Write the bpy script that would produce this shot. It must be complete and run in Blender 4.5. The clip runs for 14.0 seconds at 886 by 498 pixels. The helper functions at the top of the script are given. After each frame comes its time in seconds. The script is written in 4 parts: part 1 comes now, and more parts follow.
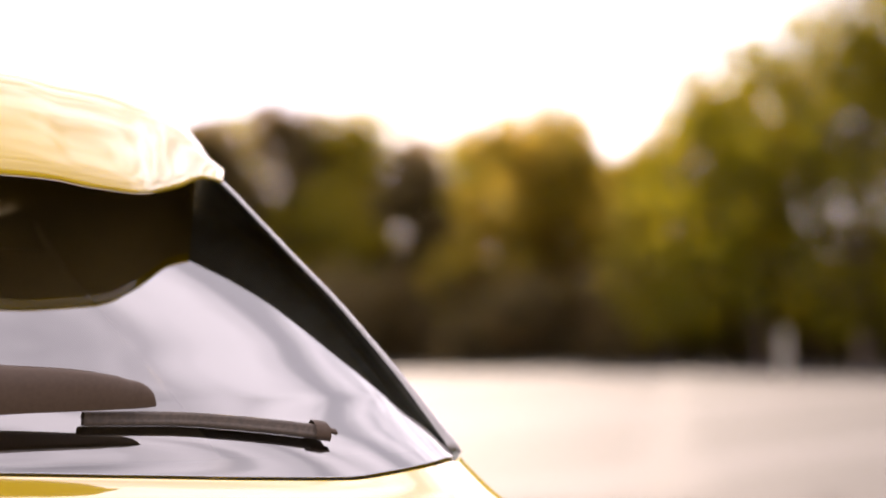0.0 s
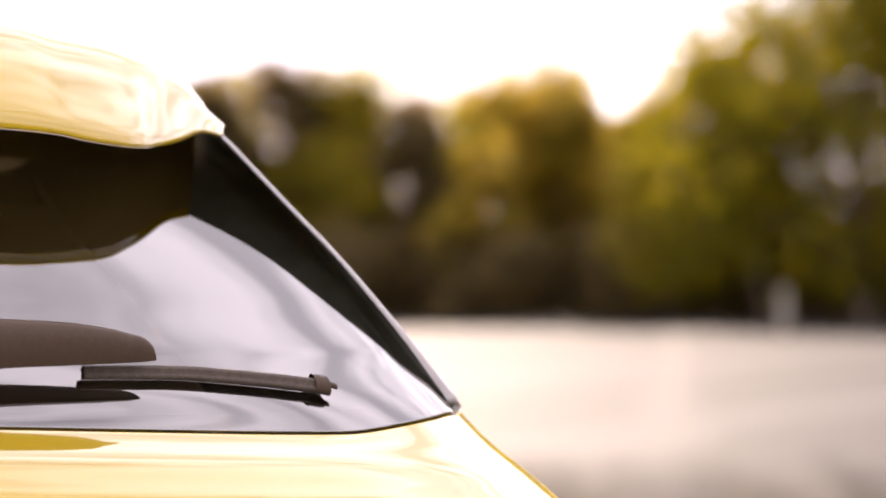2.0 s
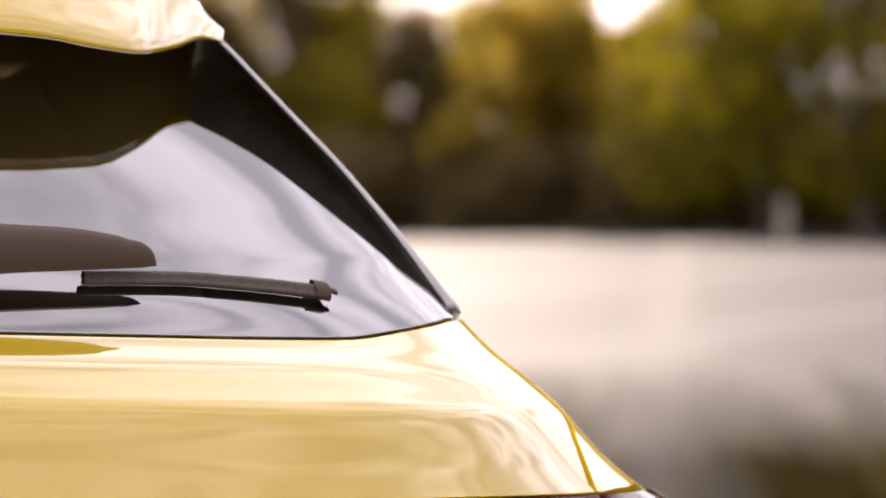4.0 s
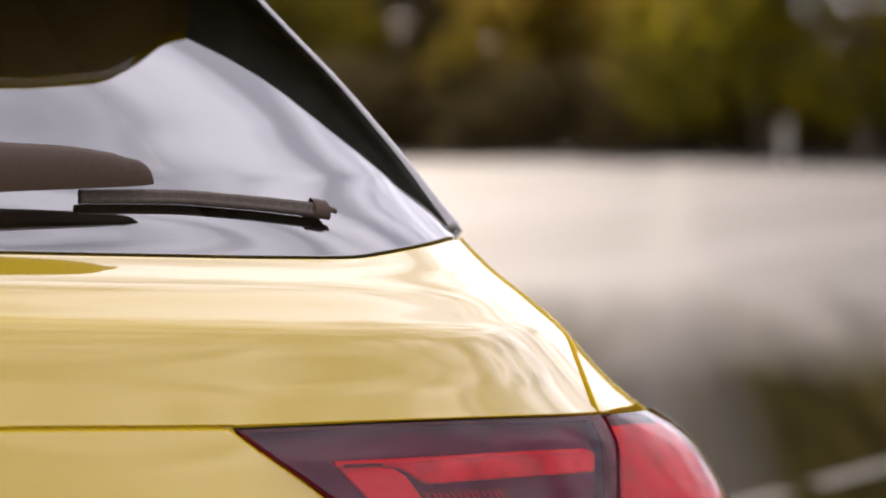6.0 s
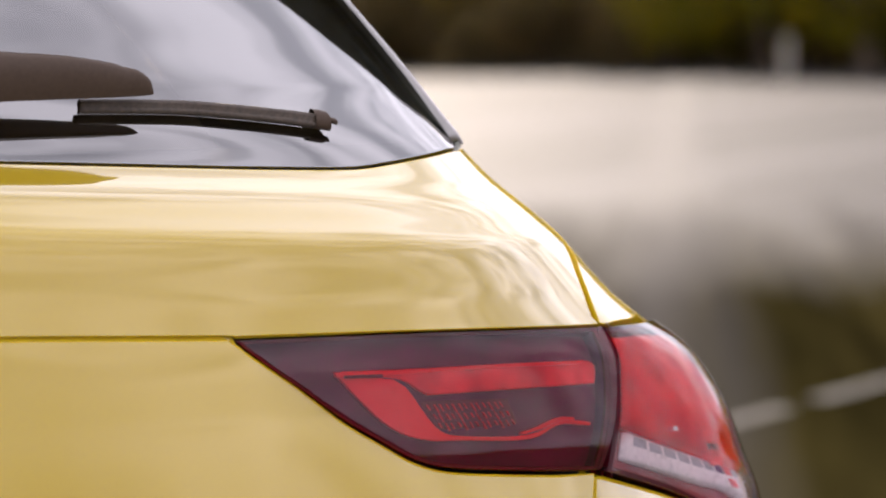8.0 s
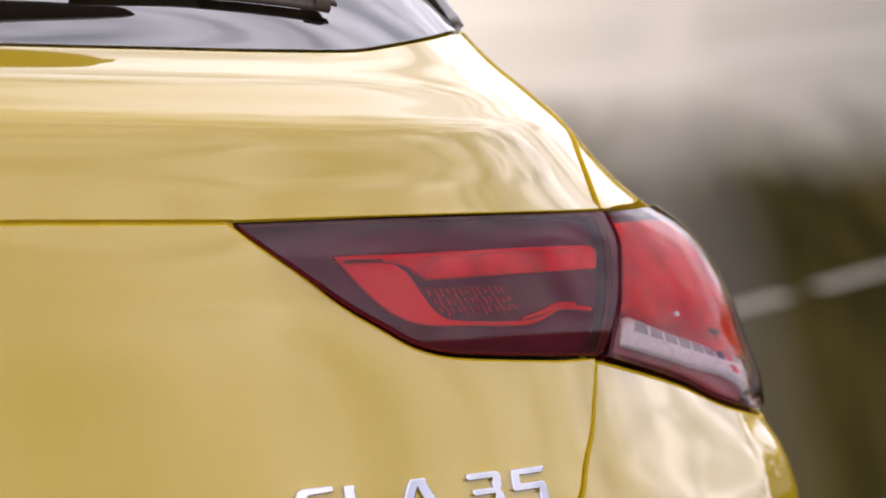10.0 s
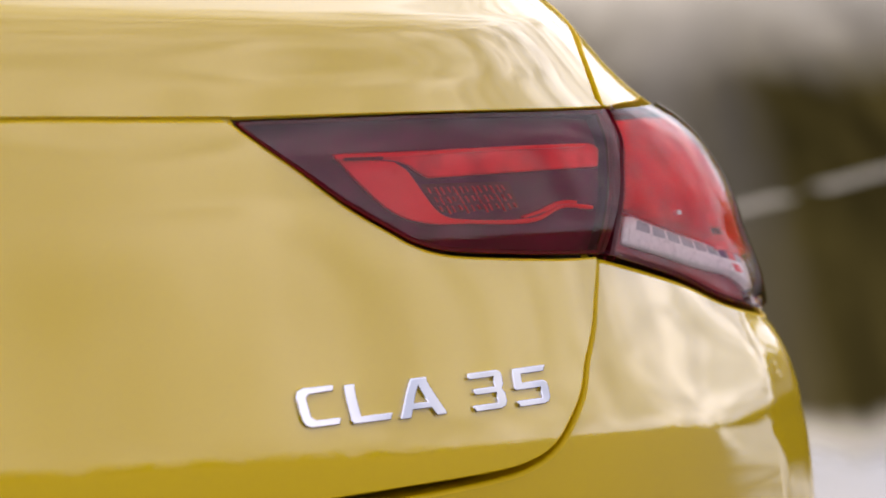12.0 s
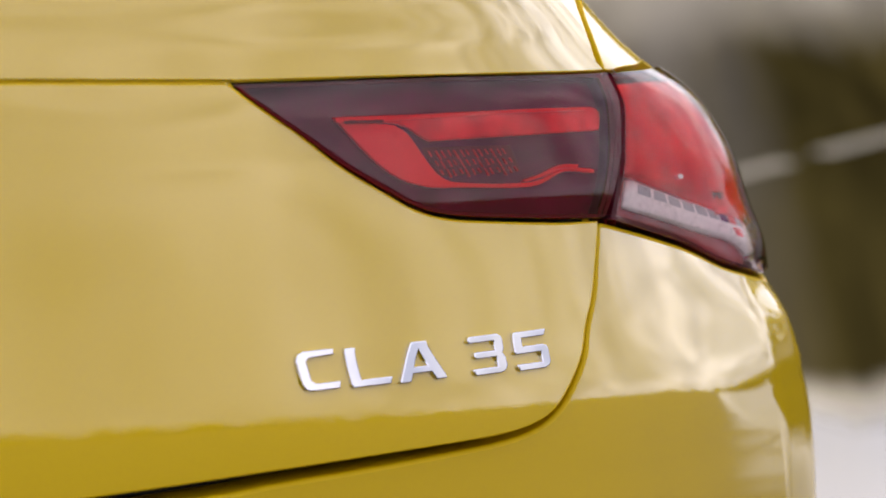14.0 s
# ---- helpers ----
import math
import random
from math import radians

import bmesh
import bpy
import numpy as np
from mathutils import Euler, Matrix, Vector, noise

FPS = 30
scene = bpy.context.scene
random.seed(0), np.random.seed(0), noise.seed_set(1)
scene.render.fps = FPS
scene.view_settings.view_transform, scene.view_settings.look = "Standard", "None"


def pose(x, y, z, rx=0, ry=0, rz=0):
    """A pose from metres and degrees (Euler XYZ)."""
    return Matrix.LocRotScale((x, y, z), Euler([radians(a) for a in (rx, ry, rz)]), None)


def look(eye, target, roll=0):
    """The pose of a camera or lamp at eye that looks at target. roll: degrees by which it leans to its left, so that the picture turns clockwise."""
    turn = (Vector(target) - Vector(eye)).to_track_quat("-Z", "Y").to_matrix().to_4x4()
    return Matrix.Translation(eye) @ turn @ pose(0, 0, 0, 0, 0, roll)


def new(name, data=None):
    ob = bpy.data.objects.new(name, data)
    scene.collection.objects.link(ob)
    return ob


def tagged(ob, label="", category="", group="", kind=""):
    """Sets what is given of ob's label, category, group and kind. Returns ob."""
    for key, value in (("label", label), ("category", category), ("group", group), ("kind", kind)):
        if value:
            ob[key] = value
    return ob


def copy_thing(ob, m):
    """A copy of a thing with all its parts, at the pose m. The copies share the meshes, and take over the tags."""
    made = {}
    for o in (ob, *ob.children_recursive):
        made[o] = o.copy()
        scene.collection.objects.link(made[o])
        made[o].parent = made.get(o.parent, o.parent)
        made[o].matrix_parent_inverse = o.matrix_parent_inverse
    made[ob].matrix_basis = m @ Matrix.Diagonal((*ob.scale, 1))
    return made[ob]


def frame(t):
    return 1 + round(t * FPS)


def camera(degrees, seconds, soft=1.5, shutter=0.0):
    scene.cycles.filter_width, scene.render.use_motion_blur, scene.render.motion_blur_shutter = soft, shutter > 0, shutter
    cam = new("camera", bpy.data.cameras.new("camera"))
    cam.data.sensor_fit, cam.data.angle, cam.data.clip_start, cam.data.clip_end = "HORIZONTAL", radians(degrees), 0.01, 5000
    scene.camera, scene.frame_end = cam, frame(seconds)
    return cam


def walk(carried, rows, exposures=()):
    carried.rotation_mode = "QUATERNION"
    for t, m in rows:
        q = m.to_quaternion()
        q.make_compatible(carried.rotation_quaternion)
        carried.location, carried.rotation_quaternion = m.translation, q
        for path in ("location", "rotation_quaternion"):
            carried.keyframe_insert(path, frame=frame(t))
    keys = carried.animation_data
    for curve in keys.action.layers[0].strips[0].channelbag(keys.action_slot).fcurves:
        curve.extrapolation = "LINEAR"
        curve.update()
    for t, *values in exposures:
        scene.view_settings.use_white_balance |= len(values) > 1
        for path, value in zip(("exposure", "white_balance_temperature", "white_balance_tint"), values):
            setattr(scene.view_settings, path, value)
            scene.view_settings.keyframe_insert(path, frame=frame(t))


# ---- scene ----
from mathutils.geometry import delaunay_2d_cdt

# ------------------------------------------------------------ camera and walk
cam = camera(20.0, 14.0, soft=1.8)
cam.data.dof.use_dof = True
cam.data.dof.focus_distance = 1.84
cam.data.dof.aperture_fstop = 4.2

# seconds, eye x y z, heading (clockwise from +y), tilt, lean
PATH = [
    (0, -0.0695, -1.6935, 1.2335, 20.120, 1.795, -0.352),
    (0.5, -0.0693, -1.6931, 1.2332, 20.121, 1.666, -0.379),
    (1, -0.0693, -1.6931, 1.2329, 20.120, 1.487, -0.375),
    (1.5, -0.0692, -1.6927, 1.2324, 20.116, 1.232, -0.337),
    (2, -0.0689, -1.6919, 1.2316, 20.110, 0.816, -0.274),
    (2.5, -0.0692, -1.6928, 1.2307, 20.110, 0.347, -0.289),
    (3, -0.0689, -1.6919, 1.2297, 20.107, -0.178, -0.287),
    (5.5, -0.0646, -1.6802, 1.2251, 20.084, -2.597, -0.279),
    (6, -0.0619, -1.6728, 1.2243, 20.076, -2.993, -0.319),
    (6.5, -0.0619, -1.6726, 1.2235, 20.067, -3.393, -0.240),
    (7, -0.0609, -1.6699, 1.2226, 20.063, -3.868, -0.258),
    (7.5, -0.0602, -1.6680, 1.2217, 20.065, -4.342, -0.254),
    (8, -0.0604, -1.6686, 1.2206, 20.051, -4.910, -0.211),
    (10.5, -0.0540, -1.6511, 1.2146, 20.033, -8.093, -0.150),
    (11, -0.0530, -1.6483, 1.2134, 20.026, -8.703, -0.137),
    (11.5, -0.0523, -1.6463, 1.2124, 20.018, -9.223, -0.096),
    (12, -0.0512, -1.6432, 1.2115, 20.014, -9.698, -0.117),
    (12.5, -0.0509, -1.6424, 1.2108, 20.010, -10.069, -0.052),
    (13, -0.0502, -1.6405, 1.2103, 20.010, -10.350, -0.065),
    (13.5, -0.0494, -1.6383, 1.2101, 20.003, -10.472, -0.025),
    (14, -0.0500, -1.6400, 1.2100, 20.000, -10.500, 0.000),
]


def view(x, y, z, heading, tilt, lean):
    h, p = radians(heading), radians(tilt)
    way = Vector((math.sin(h) * math.cos(p), math.cos(h) * math.cos(p), math.sin(p)))
    eye = Vector((x, y, z))
    return look(eye, eye + way, lean)


walk(cam, [(t, view(*row)) for t, *row in PATH],
     exposures=[(0.0, 1.06, 7400, 24), (3.0, 1.0, 7400, 24), (5.3, 0.78, 6900, 18), (8.0, 0.70, 6850, 17), (11.0, 0.70, 6900, 15), (14.0, 0.70, 7050, 12)])

# ------------------------------------------------------------ world and sun
SUN_AZ, SUN_EL = 10.0, 25.0
world = bpy.data.worlds.new("sky")
scene.world = world
world.use_nodes = True
wn, wl = world.node_tree.nodes, world.node_tree.links
wn.clear()
w_out = wn.new("ShaderNodeOutputWorld")
w_bg = wn.new("ShaderNodeBackground")
w_bg.inputs["Strength"].default_value = 0.15
w_sky = wn.new("ShaderNodeTexSky")
w_sky.sky_type = "NISHITA"
w_sky.sun_disc = False
w_sky.sun_elevation = radians(SUN_EL)
w_sky.sun_rotation = radians(SUN_AZ)
w_sky.air_density, w_sky.dust_density = 1.0, 1.5
w_co = wn.new("ShaderNodeTexCoord")
w_map = wn.new("ShaderNodeMapping")
w_map.inputs["Scale"].default_value = (1.7, 4.6, 5.0)
w_map.inputs["Rotation"].default_value = (0.2, 0.35, 0.6)
w_noise = wn.new("ShaderNodeTexNoise")
w_noise.inputs["Scale"].default_value = 1.6
w_noise.inputs["Detail"].default_value = 6.0
w_noise.inputs["Roughness"].default_value = 0.52
w_noise.inputs["Distortion"].default_value = 0.35
w_ramp = wn.new("ShaderNodeValToRGB")
w_ramp.color_ramp.elements[0].position = 0.34
w_ramp.color_ramp.elements[0].color = (0.42, 0.42, 0.42, 1)
w_ramp.color_ramp.elements[1].position = 0.60
w_mix = wn.new("ShaderNodeMixRGB")
w_mix.inputs["Color2"].default_value = (25.0, 25.4, 29.0, 1)
# an overcast sky: hazy and dim over the horizon, brightest at middle height
w_sep = wn.new("ShaderNodeSeparateXYZ")
w_lift = wn.new("ShaderNodeValToRGB")
for _e, (_p, _v) in zip(w_lift.color_ramp.elements, ((0.0, 0.23), (0.97, 0.23))):
    _e.position, _e.color = _p, (_v, _v, _v, 1)
for _p, _v in ((0.25, 0.25), (0.36, 0.30), (0.62, 0.31), (0.84, 0.27)):
    _e = w_lift.color_ramp.elements.new(_p)
    _e.color = (_v, _v, _v, 1)
w_rise = wn.new("ShaderNodeMixRGB")
w_rise.blend_type = "MULTIPLY"
w_rise.inputs["Fac"].default_value = 1.0
wl.new(w_co.outputs["Generated"], w_sep.inputs["Vector"])
wl.new(w_sep.outputs["Z"], w_lift.inputs["Fac"])
wl.new(w_mix.outputs["Color"], w_rise.inputs["Color1"])
# and brighter towards the sun
w_glow = wn.new("ShaderNodeMapRange")
w_glow.interpolation_type = "SMOOTHSTEP"
for _k, _v in (("From Min", 0.15), ("From Max", 0.95), ("To Min", 1.0), ("To Max", 1.8)):
    w_glow.inputs[_k].default_value = _v
w_both = wn.new("ShaderNodeMixRGB")
w_both.blend_type = "MULTIPLY"
w_both.inputs["Fac"].default_value = 1.0
wl.new(w_sep.outputs["Y"], w_glow.inputs["Value"])
wl.new(w_glow.outputs["Result"], w_both.inputs["Color1"])
# with broken cloud low in the sky
w_low = wn.new("ShaderNodeTexNoise")
for _k, _v in (("Scale", 2.8), ("Detail", 5.0), ("Roughness", 0.55), ("Distortion", 0.3)):
    w_low.inputs[_k].default_value = _v
w_broken = wn.new("ShaderNodeValToRGB")
for _e, (_p, _v) in zip(w_broken.color_ramp.elements, ((0.40, (0.70, 0.73, 0.80, 1)), (0.60, (1.28, 1.24, 1.19, 1)))):
    _e.position, _e.color = _p, _v
w_height = wn.new("ShaderNodeMapRange")
w_height.interpolation_type = "SMOOTHSTEP"
for _k, _v in (("From Min", 0.22), ("From Max", 0.42), ("To Min", 1.0), ("To Max", 0.0)):
    w_height.inputs[_k].default_value = _v
w_deck = wn.new("ShaderNodeMixRGB")
w_deck.blend_type = "MULTIPLY"
wl.new(w_map.outputs["Vector"], w_low.inputs["Vector"])
wl.new(w_low.outputs["Fac"], w_broken.inputs["Fac"])
wl.new(w_sep.outputs["Z"], w_height.inputs["Value"])
wl.new(w_height.outputs["Result"], w_deck.inputs["Fac"])
wl.new(w_lift.outputs["Color"], w_deck.inputs["Color1"])
wl.new(w_broken.outputs["Color"], w_deck.inputs["Color2"])
wl.new(w_deck.outputs["Color"], w_both.inputs["Color2"])
wl.new(w_both.outputs["Color"], w_rise.inputs["Color2"])
wl.new(w_co.outputs["Generated"], w_map.inputs["Vector"])
wl.new(w_map.outputs["Vector"], w_noise.inputs["Vector"])
wl.new(w_noise.outputs["Fac"], w_ramp.inputs["Fac"])
wl.new(w_ramp.outputs["Color"], w_mix.inputs["Fac"])
wl.new(w_sky.outputs["Color"], w_mix.inputs["Color1"])
wl.new(w_rise.outputs["Color"], w_bg.inputs["Color"])
wl.new(w_bg.outputs["Background"], w_out.inputs["Surface"])

sun_data = bpy.data.lights.new("sun", "SUN")
sun_data.energy = 5.0
sun_data.angle = radians(0.53)
sun_data.color = (1.0, 0.90, 0.76)
sun = new("sun", sun_data)
_az, _el = radians(SUN_AZ), radians(SUN_EL)
sun.matrix_world = look((60 * math.sin(_az) * math.cos(_el), 60 * math.cos(_az) * math.cos(_el), 60 * math.sin(_el)), (0, 0, 0))


# ------------------------------------------------------------ materials
def material(name):
    m = bpy.data.materials.new(name)
    m.use_nodes = True
    nodes, links = m.node_tree.nodes, m.node_tree.links
    return m, nodes, links, nodes["Principled BSDF"]


def noise_node(nodes, links, scale, detail=4.0, rough=0.5, coord="Object", stretch=None, turn=None):
    co = nodes.new("ShaderNodeTexCoord")
    n = nodes.new("ShaderNodeTexNoise")
    n.inputs["Scale"].default_value = scale
    n.inputs["Detail"].default_value = detail
    n.inputs["Roughness"].default_value = rough
    src = co.outputs[coord]
    for key, value in (("Rotation", turn), ("Scale", stretch)):
        if value:
            mp = nodes.new("ShaderNodeMapping")
            mp.inputs[key].default_value = value
            links.new(src, mp.inputs["Vector"])
            src = mp.outputs["Vector"]
    links.new(src, n.inputs["Vector"])
    return n.outputs["Fac"]


def ramp(nodes, links, fac, stops):
    r = nodes.new("ShaderNodeValToRGB")
    while len(r.color_ramp.elements) < len(stops):
        r.color_ramp.elements.new(0.5)
    for e, (p, c) in zip(r.color_ramp.elements, stops):
        e.position = p
        e.color = (*c, 1) if len(c) == 3 else c
    links.new(fac, r.inputs["Fac"])
    return r.outputs["Color"]


def grey(v):
    return (v, v, v)


def bump(nodes, links, fac, bsdf, strength, distance):
    b = nodes.new("ShaderNodeBump")
    b.inputs["Strength"].default_value = strength
    b.inputs["Distance"].default_value = distance
    links.new(fac, b.inputs["Height"])
    links.new(b.outputs["Normal"], bsdf.inputs["Normal"])


def simple(name, color, rough, metal=0.0, coat=0.0, vary=0.12, scale=40.0, spec=0.5, relief=0.0):
    """A plain surface with fine variation of colour and gloss."""
    m, nodes, links, b = material(name)
    f = noise_node(nodes, links, scale, 5.0)
    lo = tuple(c * (1 - vary) for c in color)
    hi = tuple(min(1, c * (1 + vary)) for c in color)
    links.new(ramp(nodes, links, f, [(0.3, lo), (0.7, hi)]), b.inputs["Base Color"])
    links.new(ramp(nodes, links, f, [(0.3, grey(rough * 0.85)), (0.7, grey(min(1, rough * 1.15)))]), b.inputs["Roughness"])
    b.inputs["Metallic"].default_value = metal
    b.inputs["Coat Weight"].default_value = coat
    b.inputs["Coat Roughness"].default_value = 0.02
    b.inputs["Specular IOR Level"].default_value = spec
    if relief:
        bump(nodes, links, f, b, relief, 0.001)
    return m


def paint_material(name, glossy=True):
    """Yellow car paint; its clear coat mirrors more the flatter it is seen. Panel edges and gap flanges get no coat,
    which keeps sky highlights off them.
    """
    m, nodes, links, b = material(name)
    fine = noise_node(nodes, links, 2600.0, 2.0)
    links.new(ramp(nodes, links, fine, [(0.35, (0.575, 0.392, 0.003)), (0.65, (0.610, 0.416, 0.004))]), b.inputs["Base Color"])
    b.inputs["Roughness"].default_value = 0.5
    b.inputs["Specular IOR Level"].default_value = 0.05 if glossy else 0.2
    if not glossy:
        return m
    peel = noise_node(nodes, links, 110.0, 2.0)
    gl = nodes.new("ShaderNodeBsdfGlossy")
    gl.inputs["Color"].default_value = (0.97, 0.97, 0.97, 1)
    links.new(ramp(nodes, links, peel, [(0.3, grey(0.012)), (0.8, grey(0.03))]), gl.inputs["Roughness"])
    bp = nodes.new("ShaderNodeBump")
    bp.inputs["Strength"].default_value = 0.02
    bp.inputs["Distance"].default_value = 0.0004
    links.new(peel, bp.inputs["Height"])
    links.new(bp.outputs["Normal"], gl.inputs["Normal"])
    lw = nodes.new("ShaderNodeLayerWeight")
    lw.inputs["Blend"].default_value = 0.5
    coat = ramp(nodes, links, lw.outputs["Facing"], [(0.0, grey(0.09)), (0.09, grey(0.115)), (0.20, grey(0.22)), (0.32, grey(0.41)), (0.55, grey(0.42)), (1.0, grey(0.62))])
    mx = nodes.new("ShaderNodeMixShader")
    links.new(coat, mx.inputs["Fac"])
    links.new(b.outputs["BSDF"], mx.inputs[1])
    links.new(gl.outputs["BSDF"], mx.inputs[2])
    links.new(mx.outputs["Shader"], nodes["Material Output"].inputs["Surface"])
    return m


def lens_material(name, tint, ior=1.5):
    """A clear moulded skin: tinted see-through with a Fresnel gloss."""
    m, nodes, links, b = material(name)
    nodes.remove(b)
    out = nodes["Material Output"]
    tr = nodes.new("ShaderNodeBsdfTransparent")
    tr.inputs["Color"].default_value = (*tint, 1)
    gl = nodes.new("ShaderNodeBsdfGlossy")
    gl.inputs["Roughness"].default_value = 0.015
    gl.inputs["Color"].default_value = (0.97, 0.97, 0.97, 1)
    fr = nodes.new("ShaderNodeFresnel")
    fr.inputs["IOR"].default_value = ior
    mx = nodes.new("ShaderNodeMixShader")
    links.new(fr.outputs["Fac"], mx.inputs["Fac"])
    links.new(tr.outputs["BSDF"], mx.inputs[1])
    links.new(gl.outputs["BSDF"], mx.inputs[2])
    links.new(mx.outputs["Shader"], out.inputs["Surface"])
    return m


SKY_STREAK_X = -0.80


def ground_material():
    """Asphalt: pale with streaks far off, a wet film nearer the car, and between them a dark matt strip with the
    mirrored trees painted in.
    """
    m, nodes, links, b = material("asphalt")

    def maths(op, *vals, clamp=False):
        n = nodes.new("ShaderNodeMath")
        n.operation, n.use_clamp = op, clamp
        for i, v in enumerate(vals):
            if isinstance(v, (int, float)):
                n.inputs[i].default_value = v
            else:
                links.new(v, n.inputs[i])
        return n.outputs[0]

    def mix(fac, c1, c2, blend="MIX"):
        n = nodes.new("ShaderNodeMixRGB")
        n.blend_type = blend
        for s, v in (("Fac", fac), ("Color1", c1), ("Color2", c2)):
            if isinstance(v, (int, float)):
                n.inputs[s].default_value = v
            elif isinstance(v, tuple):
                n.inputs[s].default_value = (*v, 1)
            else:
                links.new(v, n.inputs[s])
        return n.outputs["Color"]

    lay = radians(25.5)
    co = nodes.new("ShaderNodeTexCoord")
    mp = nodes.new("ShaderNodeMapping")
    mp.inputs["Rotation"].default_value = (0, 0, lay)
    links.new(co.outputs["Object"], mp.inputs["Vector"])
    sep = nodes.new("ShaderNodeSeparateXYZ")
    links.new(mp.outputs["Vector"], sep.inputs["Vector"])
    grit = noise_node(nodes, links, 90.0, 3.0, 0.7)
    patch = noise_node(nodes, links, 0.22, 6.0, 0.6)
    streak = noise_node(nodes, links, 1.0, 5.0, 0.55, stretch=(0.02, 0.42, 1.0), turn=(0, 0, radians(-43)))
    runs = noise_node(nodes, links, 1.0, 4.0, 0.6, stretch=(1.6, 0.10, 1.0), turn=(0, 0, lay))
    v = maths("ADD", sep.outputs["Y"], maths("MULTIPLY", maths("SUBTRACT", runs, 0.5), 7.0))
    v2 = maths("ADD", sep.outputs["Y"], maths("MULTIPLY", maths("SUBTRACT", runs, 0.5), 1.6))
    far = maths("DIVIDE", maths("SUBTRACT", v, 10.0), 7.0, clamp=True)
    near = maths("DIVIDE", maths("SUBTRACT", 3.75, v2), 0.5, clamp=True)
    pale = ramp(nodes, links, streak, [(0.40, (0.0125, 0.0118, 0.0112)), (0.5, (0.040, 0.0382, 0.0378)), (0.59, (0.078, 0.0745, 0.0745))])
    # tree reflections painted in as a dark strip with streaks along the view
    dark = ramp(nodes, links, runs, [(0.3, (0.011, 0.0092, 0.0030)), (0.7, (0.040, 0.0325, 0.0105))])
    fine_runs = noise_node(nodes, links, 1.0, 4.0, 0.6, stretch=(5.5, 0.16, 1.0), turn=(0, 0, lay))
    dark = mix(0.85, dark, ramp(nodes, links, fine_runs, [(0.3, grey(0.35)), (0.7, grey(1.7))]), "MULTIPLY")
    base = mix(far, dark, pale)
    # pale column painted in for the sky mirrored through a gap in the trees
    sky_streak = maths("ABSOLUTE", maths("ADD", sep.outputs["X"], maths("MULTIPLY_ADD", runs, 0.5, SKY_STREAK_X)))
    sky_streak = maths("SUBTRACT", 1.0, maths("DIVIDE", sky_streak, 0.48, clamp=True))
    base = mix(maths("MULTIPLY", sky_streak, 0.85), base, (0.100, 0.094, 0.086))
    # ground behind the camera, made paler to bounce light onto the tail
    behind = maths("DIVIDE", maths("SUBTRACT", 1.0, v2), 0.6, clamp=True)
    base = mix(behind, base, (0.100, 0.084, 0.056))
    base = mix(0.5, base, ramp(nodes, links, grit, [(0.3, grey(0.45)), (0.7, grey(1.0))]), "MULTIPLY")
    base = mix(0.6, base, ramp(nodes, links, patch, [(0.35, grey(0.6)), (0.65, grey(1.0))]), "MULTIPLY")
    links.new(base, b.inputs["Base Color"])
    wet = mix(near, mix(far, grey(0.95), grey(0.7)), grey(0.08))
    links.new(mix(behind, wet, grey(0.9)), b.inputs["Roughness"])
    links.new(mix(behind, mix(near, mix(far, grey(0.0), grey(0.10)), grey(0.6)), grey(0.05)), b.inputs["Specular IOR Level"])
    bp = nodes.new("ShaderNodeBump")
    bp.inputs["Distance"].default_value = 0.004
    links.new(mix(near, grey(0.25), grey(0.0)), bp.inputs["Strength"])
    links.new(grit, bp.inputs["Height"])
    links.new(bp.outputs["Normal"], b.inputs["Normal"])
    return m


def leaf_material(name, dark, light):
    m, nodes, links, b = material(name)
    geo = nodes.new("ShaderNodeNewGeometry")
    col = ramp(nodes, links, geo.outputs["Random Per Island"], [(0.0, dark), (0.6, light), (1.0, (light[0] * 1.5, light[1] * 1.2, light[2]))])
    links.new(col, b.inputs["Base Color"])
    b.inputs["Roughness"].default_value = 0.55
    tr = nodes.new("ShaderNodeBsdfTranslucent")
    links.new(col, tr.inputs["Color"])
    mx = nodes.new("ShaderNodeMixShader")
    mx.inputs["Fac"].default_value = 0.8
    links.new(b.outputs["BSDF"], mx.inputs[1])
    links.new(tr.outputs["BSDF"], mx.inputs[2])
    links.new(mx.outputs["Shader"], nodes["Material Output"].inputs["Surface"])
    return m


PAINT = paint_material("yellow_paint")
# copy of the paint without gloss, to take sky highlights off panel edges
NO_GLEAM_PAINT = paint_material("yellow_paint_no_gleam", glossy=False)
GLASS = lens_material("privacy_glass", (0.34, 0.30, 0.22), 3.7)
SIDE_GLASS = simple("side_glass", (0.012, 0.013, 0.014), 0.03, spec=0.6)
LENS_RED = lens_material("red_lens", (0.98, 0.22, 0.38), 1.52)
LENS_FILTER = lens_material("red_filter", (0.90, 0.16, 0.20), 1.15)
LENS_CLEAR = lens_material("clear_lens", (0.97, 0.88, 0.89), 1.48)
GUIDE = simple("red_light_guide", (0.95, 0.026, 0.040), 0.3, vary=0.06)
CELL = simple("red_lens_cells", (0.50, 0.014, 0.025), 0.3, vary=0.3, scale=160)
CELL_PLATE = simple("dark_cell_plate", (0.10, 0.008, 0.020), 0.4, vary=0.4, scale=90)
GUIDE_DIM = simple("red_reflector", (0.95, 0.024, 0.042), 0.35, vary=0.4, scale=45)
HOUSING = simple("lamp_housing", (0.120, 0.015, 0.110), 0.5, vary=0.3, spec=0.1)
HOUSING_RED = simple("corner_housing", (0.24, 0.008, 0.018), 0.35, vary=0.3)
LAMP_RIM = simple("lamp_rim", (0.085, 0.004, 0.012), 0.2, vary=0.2)
CHROME = simple("chrome", (0.66, 0.67, 0.75), 0.03, metal=1.0, vary=0.03)
